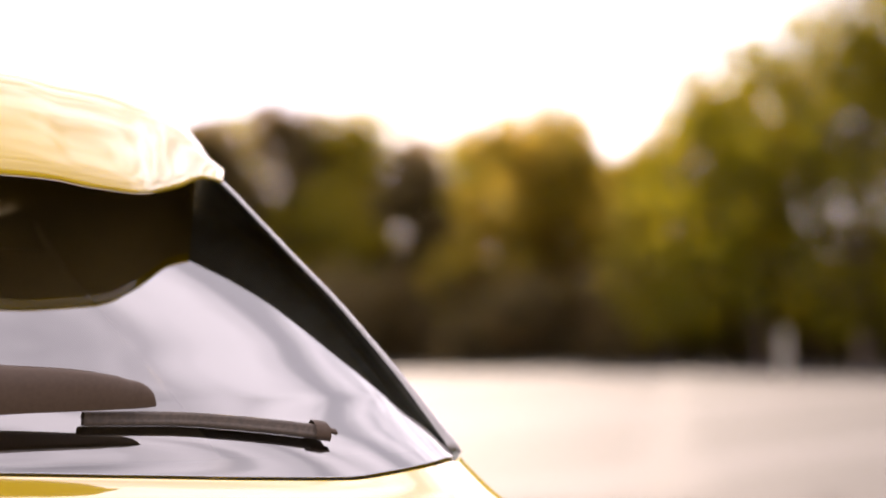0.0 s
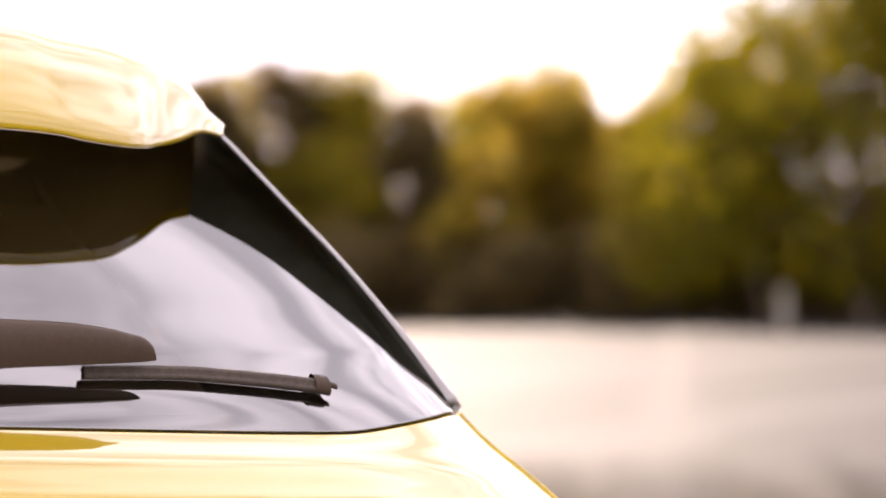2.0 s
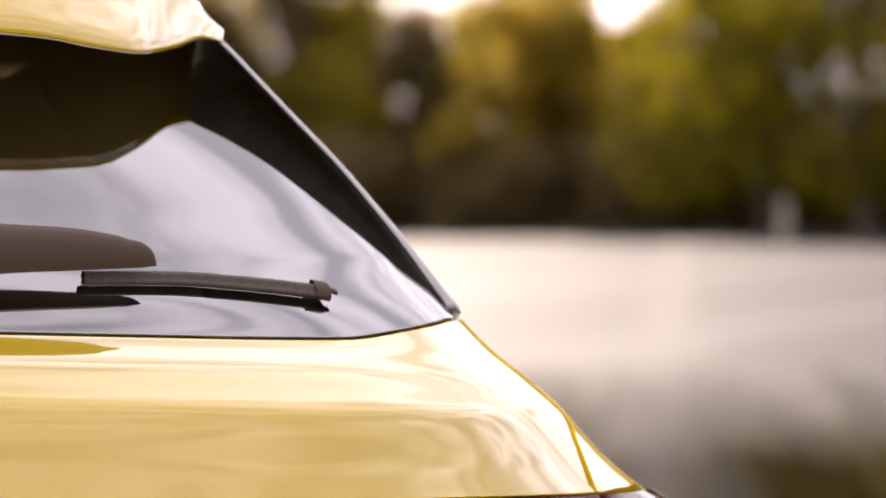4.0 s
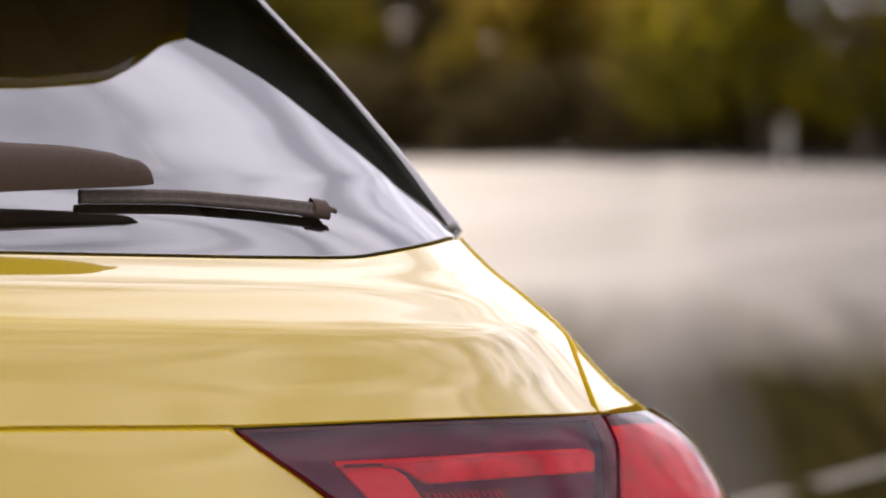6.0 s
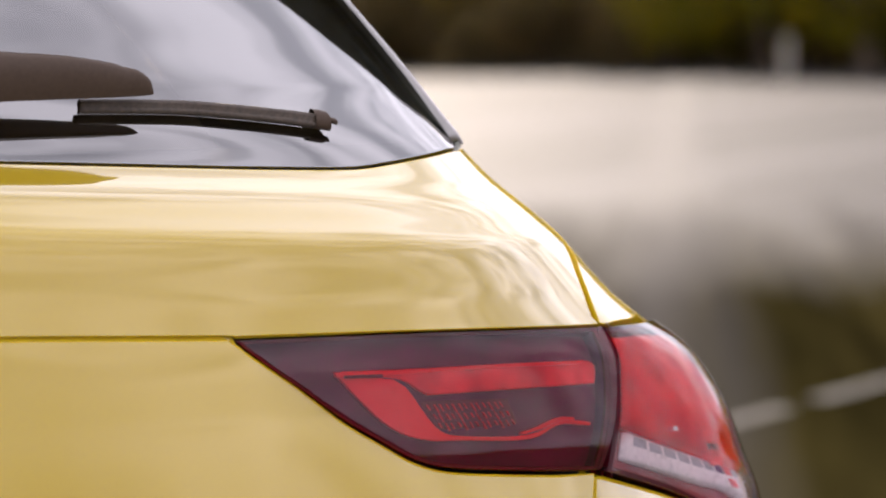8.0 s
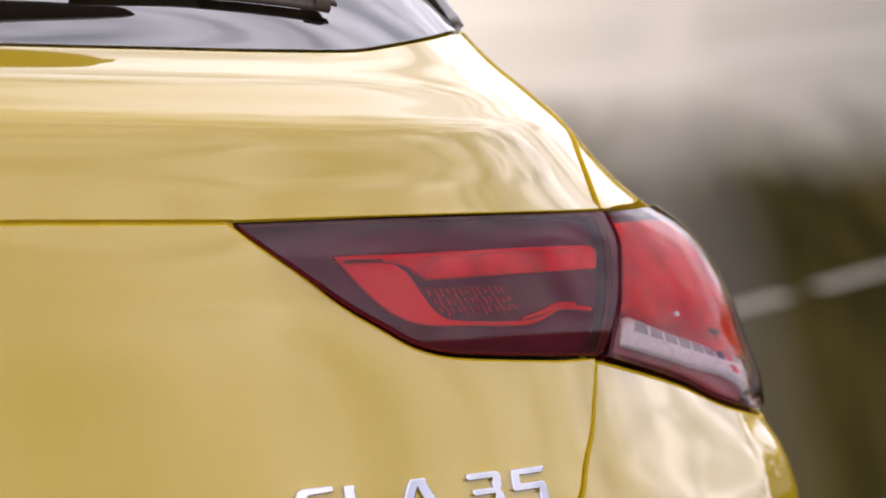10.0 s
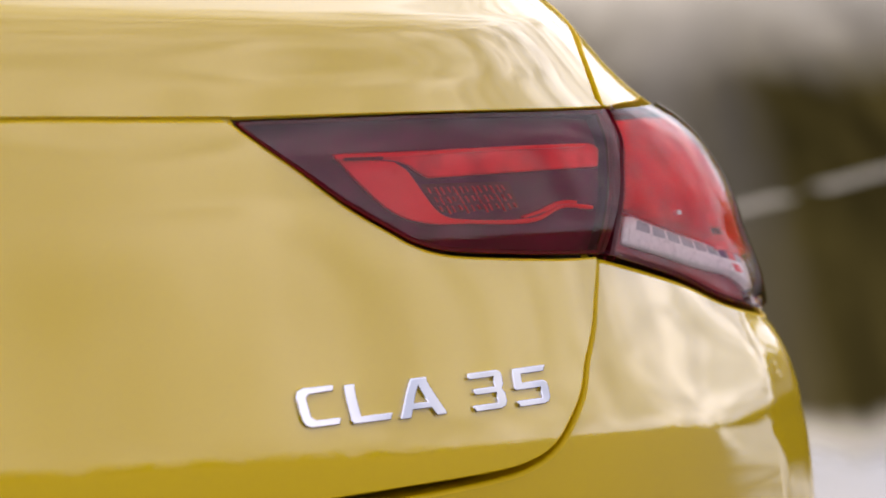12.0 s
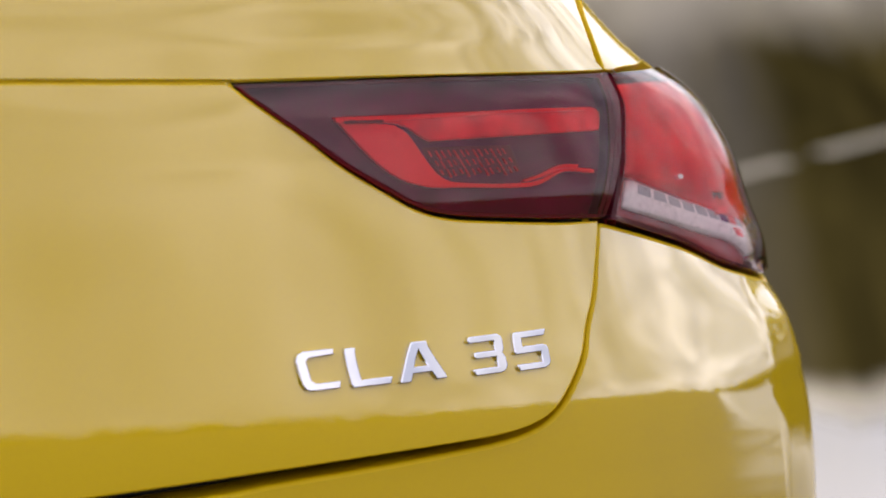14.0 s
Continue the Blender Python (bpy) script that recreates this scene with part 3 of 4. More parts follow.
CORNER_SWELL = (.0065, .905, .092, 5)
for side in (False, True):
    sgn = -1 if side else 1
    # rear wing: the strip beside the tailgate, the shoulder and the flank
    wing = outline(
        WING_UP[::-1] + [(.911, 1.085), (.918, 1.125)],
        [(.918, 1.125), (.96, 1.10), (1.1, 1.06), (1.5, 1.04), (2.6, 1.02)],
        [(2.6, 1.02), (2.6, .26)], [(2.6, .26), (1.304, .26)], [(1.304, .26), (1.304, .806)],
        [(1.304, .806), (1.10, .812), (.975, .814)],
        [(.975, .814), (.985, .90), (.965, .96), (.93, .9915)],
        [(.93, .9915), (.866, .9945), (.830, .9965), (.805, .9962)], step=.008)
    part("rear_wing", panel_mesh("rear_wing", wing, grid=.014, r=.0012, mirror=side, mats=(PAINT, NO_GLEAM_PAINT)), PAINT, car)

    # tail lamp on the tailgate
    loop = turned(outline(LAMP_IN_TOP, shifted(LAMP_IN_SIDE, .0030, 0), LAMP_IN_LOW))
    lamp = part("tail_lamp", panel_mesh("tail_lamp", inset(loop, .001), grid=.01, h=-.0165, depth=.004, mirror=side), HOUSING, car, "dark red tail lamp with bright red light guides")
    part("lamp_lens", panel_mesh("lamp_lens", loop, grid=.008, h=.0005, r=.002, depth=.002, bulge=(.0055, .942, .066, 2.5), mirror=side), LENS_RED, lamp, "dark red see-through lens")
    part("lamp_rim", panel_mesh("lamp_rim", [loop, inset(loop, .0036)], grid=.01, h=-.0040, r=.0008, depth=.002, mirror=side), LAMP_RIM, lamp, "dark red moulded rim")
    part("housing_wall", panel_mesh("housing_wall", [loop, inset(loop, .0034)], grid=.01, h=-.0062, r=.0008, depth=.0110, mirror=side), HOUSING, lamp)
    bar = outline([(0.524, 0.9805), (0.59, 0.9784), (0.673, 0.9767), (0.754, 0.9745)], [(0.754, 0.9745), (0.761, 0.9694), (0.744, 0.9544)], [(0.744, 0.9544), (0.679, 0.9555), (0.582, 0.9574)], [(0.582, 0.9574), (0.576, 0.9629), (0.566, 0.9711), (0.522, 0.9764), (0.524, 0.9805)], step=.004)
    part("reflector_bar", panel_mesh("reflector_bar", bar, grid=.008, h=-.0125, r=.002, depth=.012, mirror=side), GUIDE_DIM, lamp, "red reflector bar")
    top_line = outline([(0.517, 0.98), (0.587, 0.9777), (0.669, 0.9763), (0.748, 0.9737)], [(0.748, 0.9737), (0.744, 0.9707), (0.665, 0.973), (0.584, 0.9742), (0.515, 0.9759), (0.517, 0.98)], step=.004)
    part("guide_edge", panel_mesh("guide_edge", top_line, grid=.006, h=-.010, r=.001, depth=.004, mirror=side), GUIDE, lamp, "bright red guide edge")
    hook = outline([(0.517, 0.9784), (0.523, 0.9573), (0.539, 0.936), (0.563, 0.9259), (0.596, 0.9229), (0.652, 0.9191), (0.686, 0.9272), (0.715, 0.9239)], [(0.715, 0.9239), (0.717, 0.9273)], [(0.717, 0.9273), (0.688, 0.9305), (0.653, 0.9229), (0.597, 0.9265), (0.577, 0.9323), (0.57, 0.9494), (0.567, 0.9651), (0.562, 0.9713), (0.517, 0.9784)], step=.004)
    part("light_guide", panel_mesh("light_guide", hook, grid=.006, h=-.012, r=.0014, depth=.010, mirror=side), GUIDE, lamp, "bright red hooked light guide")
    thin = outline([(0.647, 0.9251), (0.664, 0.928), (0.686, 0.9332), (0.702, 0.9319)], [(0.702, 0.9319), (0.7, 0.9298), (0.685, 0.9302), (0.663, 0.9254), (0.645, 0.923), (0.647, 0.9251)], step=.004)
    part("guide_line", panel_mesh("guide_line", thin, grid=.006, h=-.011, r=.0005, depth=.004, mirror=side), GUIDE, lamp)
    slot = outline(*[[(0.522, 0.9772), (0.554, 0.976)], [(0.554, 0.976), (0.552, 0.9736)], [(0.552, 0.9736), (0.521, 0.9747)], [(0.521, 0.9747), (0.522, 0.9772)]], step=.004)
    part("slot", panel_mesh("slot", slot, grid=.006, h=-.0075, r=.0005, depth=.003, mirror=side), LAMP_RIM, lamp)
    plate = turned(outline([(.572, .9545), (.652, .9510)], [(.652, .9510), (.650, .9305)], [(.650, .9305), (.576, .9320)], [(.576, .9320), (.572, .9545)], step=.004))
    part("cell_plate", panel_mesh("cell_plate", plate, grid=.02, h=-.0155, r=.002, depth=.004, mirror=side), CELL_PLATE, lamp)
    for k in range(13):
        for j in range(3):
            tall = .0042 + .0012 * ((k * 5 + j * 3) % 3)
            a0, z0 = .5765 + .0054 * k + .0012 * j + .0006 * ((k + j) % 2), .9515 - .0068 * j - .0002 * k
            cell = outline([(a0, z0), (a0 + .0018, z0 - .0002)], [(a0 + .0018, z0 - .0002), (a0 + .0030, z0 - tall)],
                           [(a0 + .0030, z0 - tall), (a0 + .0010, z0 - tall)], [(a0 + .0010, z0 - tall), (a0, z0)], step=.004)
            part("reflector_cell", panel_mesh("reflector_cell", cell, grid=.02, h=-.0149 + .0005 * ((k * 2 + j) % 3), r=.0005, depth=.002, mirror=side), CELL, lamp)

    # tail lamp on the wing
    oloop = turned(outline(LAMP_OUT_TOP + [(.90, .9885), (.925, .985)],
                           [(.925, .985), (.958, .955), (.972, .90), (.955, .8185)],
                           [(.955, .8185), (.888, .8222), (.862, .8290)],
                           LAMP_OUT_LOW, shifted(LAMP_OUT_LEFT, .0045, 0)))
    lamp2 = part("corner_lamp", panel_mesh("corner_lamp", inset(oloop, .003), grid=.01, h=-.019, depth=.004, bulge=CORNER_SWELL, mirror=side), HOUSING_RED, car, "red corner tail lamp with a clear reversing strip")
    part("corner_lens", panel_mesh("corner_lens", oloop, grid=.008, h=.0005, r=.003, depth=.002, bulge=CORNER_SWELL, mirror=side), LENS_CLEAR, lamp2, "clear outer lens")
    part("corner_rim", panel_mesh("corner_rim", [oloop, inset(oloop, .0050)], grid=.01, h=-.004, r=.0008, depth=.012, mirror=side), LAMP_RIM, lamp2, "dark red moulded rim")
    red = turned(outline([(0.812, 0.9932), (0.849, 0.9912)] + [(.89, .986), (.918, .981)], [(.918, .981), (.945, .945), (.955, .90), (.945, .850)],
                         [(.945, .850), (.90, .861), (.852, .8737), (.824, .8828), (.783, .8984), (.755, .9098), (.734, .9194)], [(0.734, 0.9194), (0.767, 0.9567), (0.793, 0.9805), (0.806, 0.9928), (0.812, 0.9932)]))
    part("red_filter", panel_mesh("red_filter", red, grid=.01, h=-.0015, r=.001, depth=.010, bulge=CORNER_SWELL, mirror=side), LENS_FILTER, lamp2, "red inner lens")
    bowl = inset(red, .003)
    part("red_bowl", panel_mesh("red_bowl", bowl, grid=.01, h=-.006, r=.004, depth=.006, bulge=CORNER_SWELL, mirror=side), GUIDE_DIM, lamp2, "red reflector bowl")
    for zc, ac in ((.912, .852), (.944, .835)):
        ring = turned(outline(*[[(ac + .017 * math.cos(t * .5236), zc + .013 * math.sin(t * .5236)), (ac + .017 * math.cos(t * .5236 + .5236), zc + .013 * math.sin(t * .5236 + .5236))] for t in range(12)], step=.006))
        part("bulb_cup", panel_mesh("bulb_cup", [ring, inset(ring, .004)], grid=.02, h=-.0045, r=.0012, depth=.004, bulge=CORNER_SWELL, mirror=side), GUIDE, lamp2)
    dot = turned(outline(*[[(.786 + .0042 * math.cos(t * .7854), .9121 + .0032 * math.sin(t * .7854)), (.786 + .0042 * math.cos(t * .7854 + .7854), .9121 + .0032 * math.sin(t * .7854 + .7854))] for t in range(8)], step=.004))
    part("bulb_tip", panel_mesh("bulb_tip", dot, grid=.004, h=-.0015, r=.0012, depth=.003, bulge=CORNER_SWELL, mirror=side), SILVER, lamp2, "bright bulb tip")
    for za, ab in ((.897, .826), (.886, .828), (.908, .826)):
        rib = turned(outline([(ab, za), (ab + .022, za - .003)], [(ab + .022, za - .003), (ab + .022, za - .011)], [(ab + .022, za - .011), (ab, za - .008)], [(ab, za - .008), (ab, za)], step=.006))
        part("side_reflector", panel_mesh("side_reflector", rib, grid=.02, h=-.006, r=.001, depth=.006, bulge=CORNER_SWELL, mirror=side), GUIDE if za != .897 else LAMP_RIM, lamp2)
    rev = turned(outline([(0.741, 0.9162), (0.763, 0.9065), (0.793, 0.8947), (0.841, 0.8792), (0.882, 0.8689)] + [(.93, .853)], [(.93, .853), (.935, .832)], [(.935, .832), (.90, .838)] + [(0.859, 0.8565), (0.812, 0.8679), (0.773, 0.8804), (0.728, 0.8952)], [(.728, .8952), (.741, .9162)], step=.004))
    part("reversing_strip", panel_mesh("reversing_strip", rev, grid=.01, h=-.0100, r=.001, depth=.006, bulge=CORNER_SWELL, mirror=side), SILVER, lamp2, "clear silver reversing strip")
    upper = spline([(0.741, 0.9162), (0.763, 0.9065), (0.793, 0.8947), (0.841, 0.8792), (0.882, 0.8689)], .004)
    lower = spline([(0.728, 0.8952), (0.773, 0.8804), (0.812, 0.8679), (0.859, 0.8565), (0.898, 0.8470)], .004)

    def strip_point(u, v):
        t, b = ([np.interp(u * (len(r) - 1), range(len(r)), r[:, k]) for k in (0, 1)] for r in (upper, lower))
        return (t[0] + (b[0] - t[0]) * v, t[1] + (b[1] - t[1]) * v)

    for k in range(9):
        for v0, v1, shine in ((.06, .46, STRIP_GREY), (.54, .94, SILVER)):
            q = [strip_point(.035 + .106 * k + .090 * du, v0 + (v1 - v0) * dv) for du, dv in ((0, 0), (1, 0), (1, 1), (0, 1))]
            cell = turned(outline(*[[q[m], q[(m + 1) % 4]] for m in range(4)], step=.004))
            part("strip_cell", panel_mesh("strip_cell", cell, grid=.02, h=-.0088, r=.0010, depth=.003, bulge=CORNER_SWELL, mirror=side), GUIDE_DIM if k == 7 else HOUSING if k == 6 and shine is STRIP_GREY else shine, lamp2)

    # flank and nose, beyond the rear wing
    aa, zz = np.meshgrid(np.linspace(2.604, 5.5, 60), np.linspace(.24, 1.02, 24))
    part("front_body", grid_mesh("front_body", lifted(aa * sgn, zz, np.zeros_like(aa))), PAINT, car)
    aa, zz = np.meshgrid(np.linspace(.93, 5.5, 90), np.linspace(1.0, 1.40, 16))
    part("side_glass", grid_mesh("side_glass", lifted(aa * sgn, zz, np.full_like(aa, -.006))), SIDE_GLASS, car)

# rear window
win_run = np.vstack([
    spline(GLASS_LOW, .006),
    spline([(.834, 1.1305), (.862, 1.134), (.868, 1.16), (.868, 1.22), (.868, 1.30), (.868, 1.385)], .006)[1:],
    spline([(.868, 1.385), (.6, 1.39), (.3, 1.39), (0, 1.39)], .02)[1:],
])
rear_window = part("rear_window", panel_mesh("rear_window", both_sides(win_run), grid=.006, h=0, r=.0010, depth=.003), GLASS, car, "dark tinted rear window reflecting clouds")
aa, zz = np.meshgrid(np.linspace(-.93, .93, 90), np.linspace(1.10, 1.40, 24))
part("cabin", grid_mesh("cabin", lifted(aa, zz, np.full_like(aa, -.16))), CABIN, car, "dark cabin behind the tinted glass")
# near-black sheet added in place of the shade inside the panel gaps
aa, zz = np.meshgrid(np.linspace(-1.28, 1.28, 140), np.linspace(.42, 1.128, 50))
part("inner_shell", grid_mesh("inner_shell", lifted(aa, zz, np.full_like(aa, -.05))), GAP_SHADE, car)
aa, zz = np.meshgrid(np.linspace(-.9, .9, 140), np.linspace(1.112, 1.142, 6))
part("window_seal", grid_mesh("window_seal", lifted(aa, zz, np.full_like(aa, -.006))), RUBBER, car, "black rubber window seal")



# painted flanges inside the panel gaps
def even(run, n):
    """n points evenly spaced along a smooth run in (a, z)."""
    p = spline(run, .004)
    d = np.concatenate([[0], np.cumsum(np.linalg.norm(np.diff(p, axis=0), axis=1))])
    return np.stack([np.interp(np.linspace(0, d[-1], n), d, p[:, k]) for k in (0, 1)], -1)


FLANGE = [
    (even(shifted(LAMP_LINE, 0, -.006), 40), even(shifted(LAMP_LINE, 0, .008), 40), (-.003, -.003)),
    (even(shifted(LAMP_IN_TOP, 0, .0008), 40), even(shifted(LAMP_IN_TOP, 0, .009), 40), (-.003, -.003)),
    (even(shifted(SEAM_UP, -.006, .002), 30), even(shifted(WING_UP, .007, -.002), 30), (-.006, -.006)),
    (even(shifted(LOW_SEAM[:8], -.006, .006), 60), even(shifted(BUMPER_TOP[:8], .004, -.006), 60), (-.011, -.030)),
]
for first, last, (h0, h1) in FLANGE:
    for sgn in (1, -1):
        depth_run = np.linspace(0, 1, len(first)) ** 2 * (h1 - h0) + h0
        part("gap_flange", grid_mesh("gap_flange", [lifted(sgn * (first + (last - first) * s)[:, 0], (first + (last - first) * s)[:, 1], depth_run) for s in np.linspace(0, 1, 4)]), NO_GLEAM_PAINT, car)

# spoiler: lower trailing edge and crown line, from the middle to the corner
EDGE = [(0, .185, 1.361), (.15, .188, 1.357)] + [(0.295, 0.2024, 1.3504), (0.3354, 0.2094, 1.3444), (0.3794, 0.2223, 1.3401), (0.4015, 0.2376, 1.3428), (0.4244, 0.2595, 1.3481), (0.4501, 0.2894, 1.3574), (0.4715, 0.3044, 1.3553)]
CROWN = [(0, .235, 1.448), (.15, .237, 1.445)] + [(0.2764, 0.245, 1.439), (0.3215, 0.25, 1.4307), (0.3668, 0.26, 1.424), (0.403, 0.27, 1.4141), (0.4272, 0.285, 1.4064), (0.4481, 0.295, 1.3892), (0.4584, 0.3, 1.3759)] + [(.474, .306, 1.3655)]
BACK = np.array([.0045, .0233, 0])
edge = spline(EDGE, .012) + BACK
crown = spline(CROWN, .012) + BACK
us = np.linspace(0, 1, 60)


def along(run, u):
    d = np.concatenate([[0], np.cumsum(np.linalg.norm(np.diff(run, axis=0), axis=1))])
    return np.stack([np.interp(u * d[-1], d, run[:, k]) for k in range(3)], -1)


def both(p):
    return np.vstack([p[::-1] * np.array([-1, 1, 1]), p[1:]])


def by(dx, dy, dz):
    return np.stack([dx + 0 * us, dy + 0 * us, dz + 0 * us], -1)


e, c = along(edge, us), along(crown, us)
fade = 1 - us**3
under = np.stack([e[:, 0] * .985 + .02 * us, e[:, 1] + .15, e[:, 2] + .018], -1)
rows = [under, e * .6 + under * .4, e * .93 + under * .07, e + by(0, .003, 0), e, e + by(0, -.0015, .003), e * .8 + c * .2 + by(0, -.007 * fade, 0),
        e * .45 + c * .55 + by(0, -.012 * fade, .004), e * .18 + c * .82 + by(0, -.006 * fade, 0), c, c + by(0, .06, .006 * fade), c + by(.03 * us**4, .5, .012 * fade)]
top = rows[-1]
spoiler = part("spoiler", grid_mesh("spoiler", [both(r) for r in rows[2:]]), PAINT, car, "yellow roof spoiler over the rear window")
part("underside", grid_mesh("underside", [both(r) for r in rows[:3]]), SHADED_UNDER, spoiler, "matt spoiler underside, its yellow darkened for shade")
roof_rows = [both(top * (1 - s) + (top + by(0, 2.0, -.045)) * s + by(0, 0, .05 * math.sin(math.pi * s))) for s in np.linspace(0.001, 1, 16)]
part("roof", grid_mesh("roof", roof_rows), PAINT, car)

# side fins from the spoiler down to the window's lower corner
FIN = [(.448, .322, 1.378)] + [(0.4715, 0.3044, 1.3553), (0.4933, 0.2896, 1.3289), (0.5215, 0.2687, 1.2936), (0.5510, 0.243, 1.256), (0.5782, 0.2188, 1.217), (0.5989, 0.2007, 1.1865), (0.6194, 0.188, 1.1563)] + [(.6274, .174, 1.1415), (.6350, .180, 1.1325)]
fin = along(spline(FIN, .01), np.linspace(0, 1, 60)) + BACK
for sgn in (1, -1):
    foot = np.clip(fin[:, 2], 1.13, 1.375)
    inner = lifted(np.full(60, .864), foot - .003, np.full(60, -.004))
    outer = lifted(np.full(60, .945), foot - .004, np.full(60, -.002))
    tip = fin + np.array([.0035, .006, .001])
    lip = fin - np.stack([.0005 + .0075 * np.linspace(0, 1, 60) ** 4, np.zeros(60), np.full(60, .001)], -1)
    flip = np.array([sgn, 1, 1])
    part("window_fin", grid_mesh("window_fin", [q * flip for q in (inner, fin * .8 + inner * .2, lip)]), BLACK_GLOSS, car, "glossy black fin beside the rear window")
    part("fin_edge", grid_mesh("fin_edge", [q * flip for q in (lip, fin, tip, tip * .5 + outer * .5, outer)]), EDGE_TRIM, car, "satin silver fin edge")

# wiper
REACH = .003
arm_a = np.concatenate([np.linspace(.02, .46, 34), np.linspace(.463, .4865, 14)])
arm_zt = -.0018 + cubic(arm_a, [0, .30, .350, .393, .430, .462, .479, .4845, .4866], [1.186, 1.1840, 1.1825, 1.1810, 1.1785, 1.1755, 1.1722, 1.1690, 1.1650])
arm_zb = -.0030 + cubic(arm_a, [0, .30, .337, .42, .471, .4866], [1.152, 1.1605, 1.1620, 1.1630, 1.1637, 1.1645])
stand = np.clip((arm_zt - arm_zb) / .018, 0, 1)
rows = []
for s in np.linspace(0, 1, 17):
    z = arm_zb + (arm_zt - arm_zb) * s
    rows.append(lifted(arm_a + REACH, z, .0222 + .0100 * s * stand + np.sin(math.pi * s) ** .7 * np.minimum(np.interp(arm_a, [.40, .46], [.026, .010]), (arm_zt - arm_zb) * .85)))
for s in np.linspace(1, 0, 5):
    rows.append(lifted(arm_a + REACH, arm_zb + (arm_zt - arm_zb) * s, .0217 + .0095 * s * stand))
wiper = part("wiper_arm", grid_mesh("wiper_arm", rows + [rows[0]]), BLACK_PLASTIC, car, "black plastic rear wiper arm")
ba = np.linspace(.418, .664, 50)
bt = cubic(ba, [.30, .398, .510, .580, .663, .70], [1.1685, 1.1677, 1.1659, 1.1614, 1.1534, 1.149])
sections = [(-.0003, .0095), (-.0010, .0112), (-.0025, .012), (-.0036, .0112), (-.0042, .0085), (-.0052, .008), (-.0062, .007), (-.0064, .0045), (-.0050, .004), (-.0040, .0008), (-.0030, .0008), (-.0018, .0045), (-.0003, .005), (-.0003, .0095)]
part("wiper_blade", grid_mesh("wiper_blade", [lifted(ba + REACH, bt + dz, np.full(50, h)) for dz, h in sections]), RUBBER, wiper, "thin black rubber wiper blade")
ca = np.linspace(.657, .672, 6)
cz = np.interp(ca, [.657, .672], [1.1545, 1.1525])
part("blade_end", grid_mesh("blade_end", [lifted(ca + REACH, cz + dz, np.full(6, h)) for dz, h in [(.0010, .009), (.0008, .0125), (-.0015, .0135), (-.0050, .0125), (-.0072, .008), (-.0074, .004), (.0006, .003), (.0010, .009)]]), BLACK_PLASTIC, wiper, "end cap of the wiper blade")
ca = np.linspace(.669, .680, 5)
cz = np.interp(ca, [.669, .680], [1.1525, 1.1498])
part("end_tab", grid_mesh("end_tab", [lifted(ca + REACH, cz + dz, np.full(5, h)) for dz, h in [(.0002, .009), (-.0010, .011), (-.0030, .0105), (-.0034, .008), (-.001, .007), (.0002, .009)]]), BLACK_PLASTIC, wiper)
# chrome lettering on the tailgate
LETTERS = [
    (0.4170, 0.0290, [[(1, 1), (.2, 1), (.06, .93), (0, .8), (0, .2), (.06, .06), (.2, 0), (.93, 0), (1, .2), (.36, .2), (.29, .27), (.29, .73), (.36, .8), (1, .83)]]),
    (0.4520, 0.0320, [[(0, 1), (.27, 1), (.27, .2), (1, .2), (.92, 0), (0, 0)]]),
    (0.4866, 0.0380, [[(0, 0), (.38, 1), (.70, 1), (1, 0), (.75, 0), (.68, .2), (.33, .2), (.26, 0)], [(.39, .39), (.62, .39), (.53, .76)]]),
    (0.5430, 0.0290, [[(0, 1), (.82, 1), (.95, .93), (1, .82), (1, .6), (.94, .5), (1, .4), (1, .16), (.95, .06), (.82, 0), (.08, 0), (0, .19), (.7, .19), (.7, .41), (.12, .41), (.12, .6), (.7, .6), (.7, .81), (0, .81)]]),
    (0.5780, 0.0290, [[(0, 1), (1, 1), (.94, .81), (.28, .81), (.28, .63), (.84, .63), (.96, .57), (1, .46), (1, .15), (.95, .05), (.83, 0), (.08, 0), (0, .19), (.72, .19), (.72, .42), (0, .42)]]),
]
for a0, w, loops in LETTERS:
    lean, rise, a0 = .0075 + .055 * (a0 - .418), .7922 - .026 * (a0 - .418), a0 + .0013 - .011 * (a0 - .418)
    shapes = [outline(*[[(a0 + p[0] * w + lean * p[1], rise + .0288 * p[1]), (a0 + q[0] * w + lean * q[1], rise + .0288 * q[1])]
                        for p, q in zip(l, l[1:] + l[:1])], step=.003) for l in loops]
    part("badge_letter", panel_mesh("badge_letter", shapes, grid=.004, h=.0036, r=.0012, depth=.0036), CHROME, car, "raised chrome badge letter")

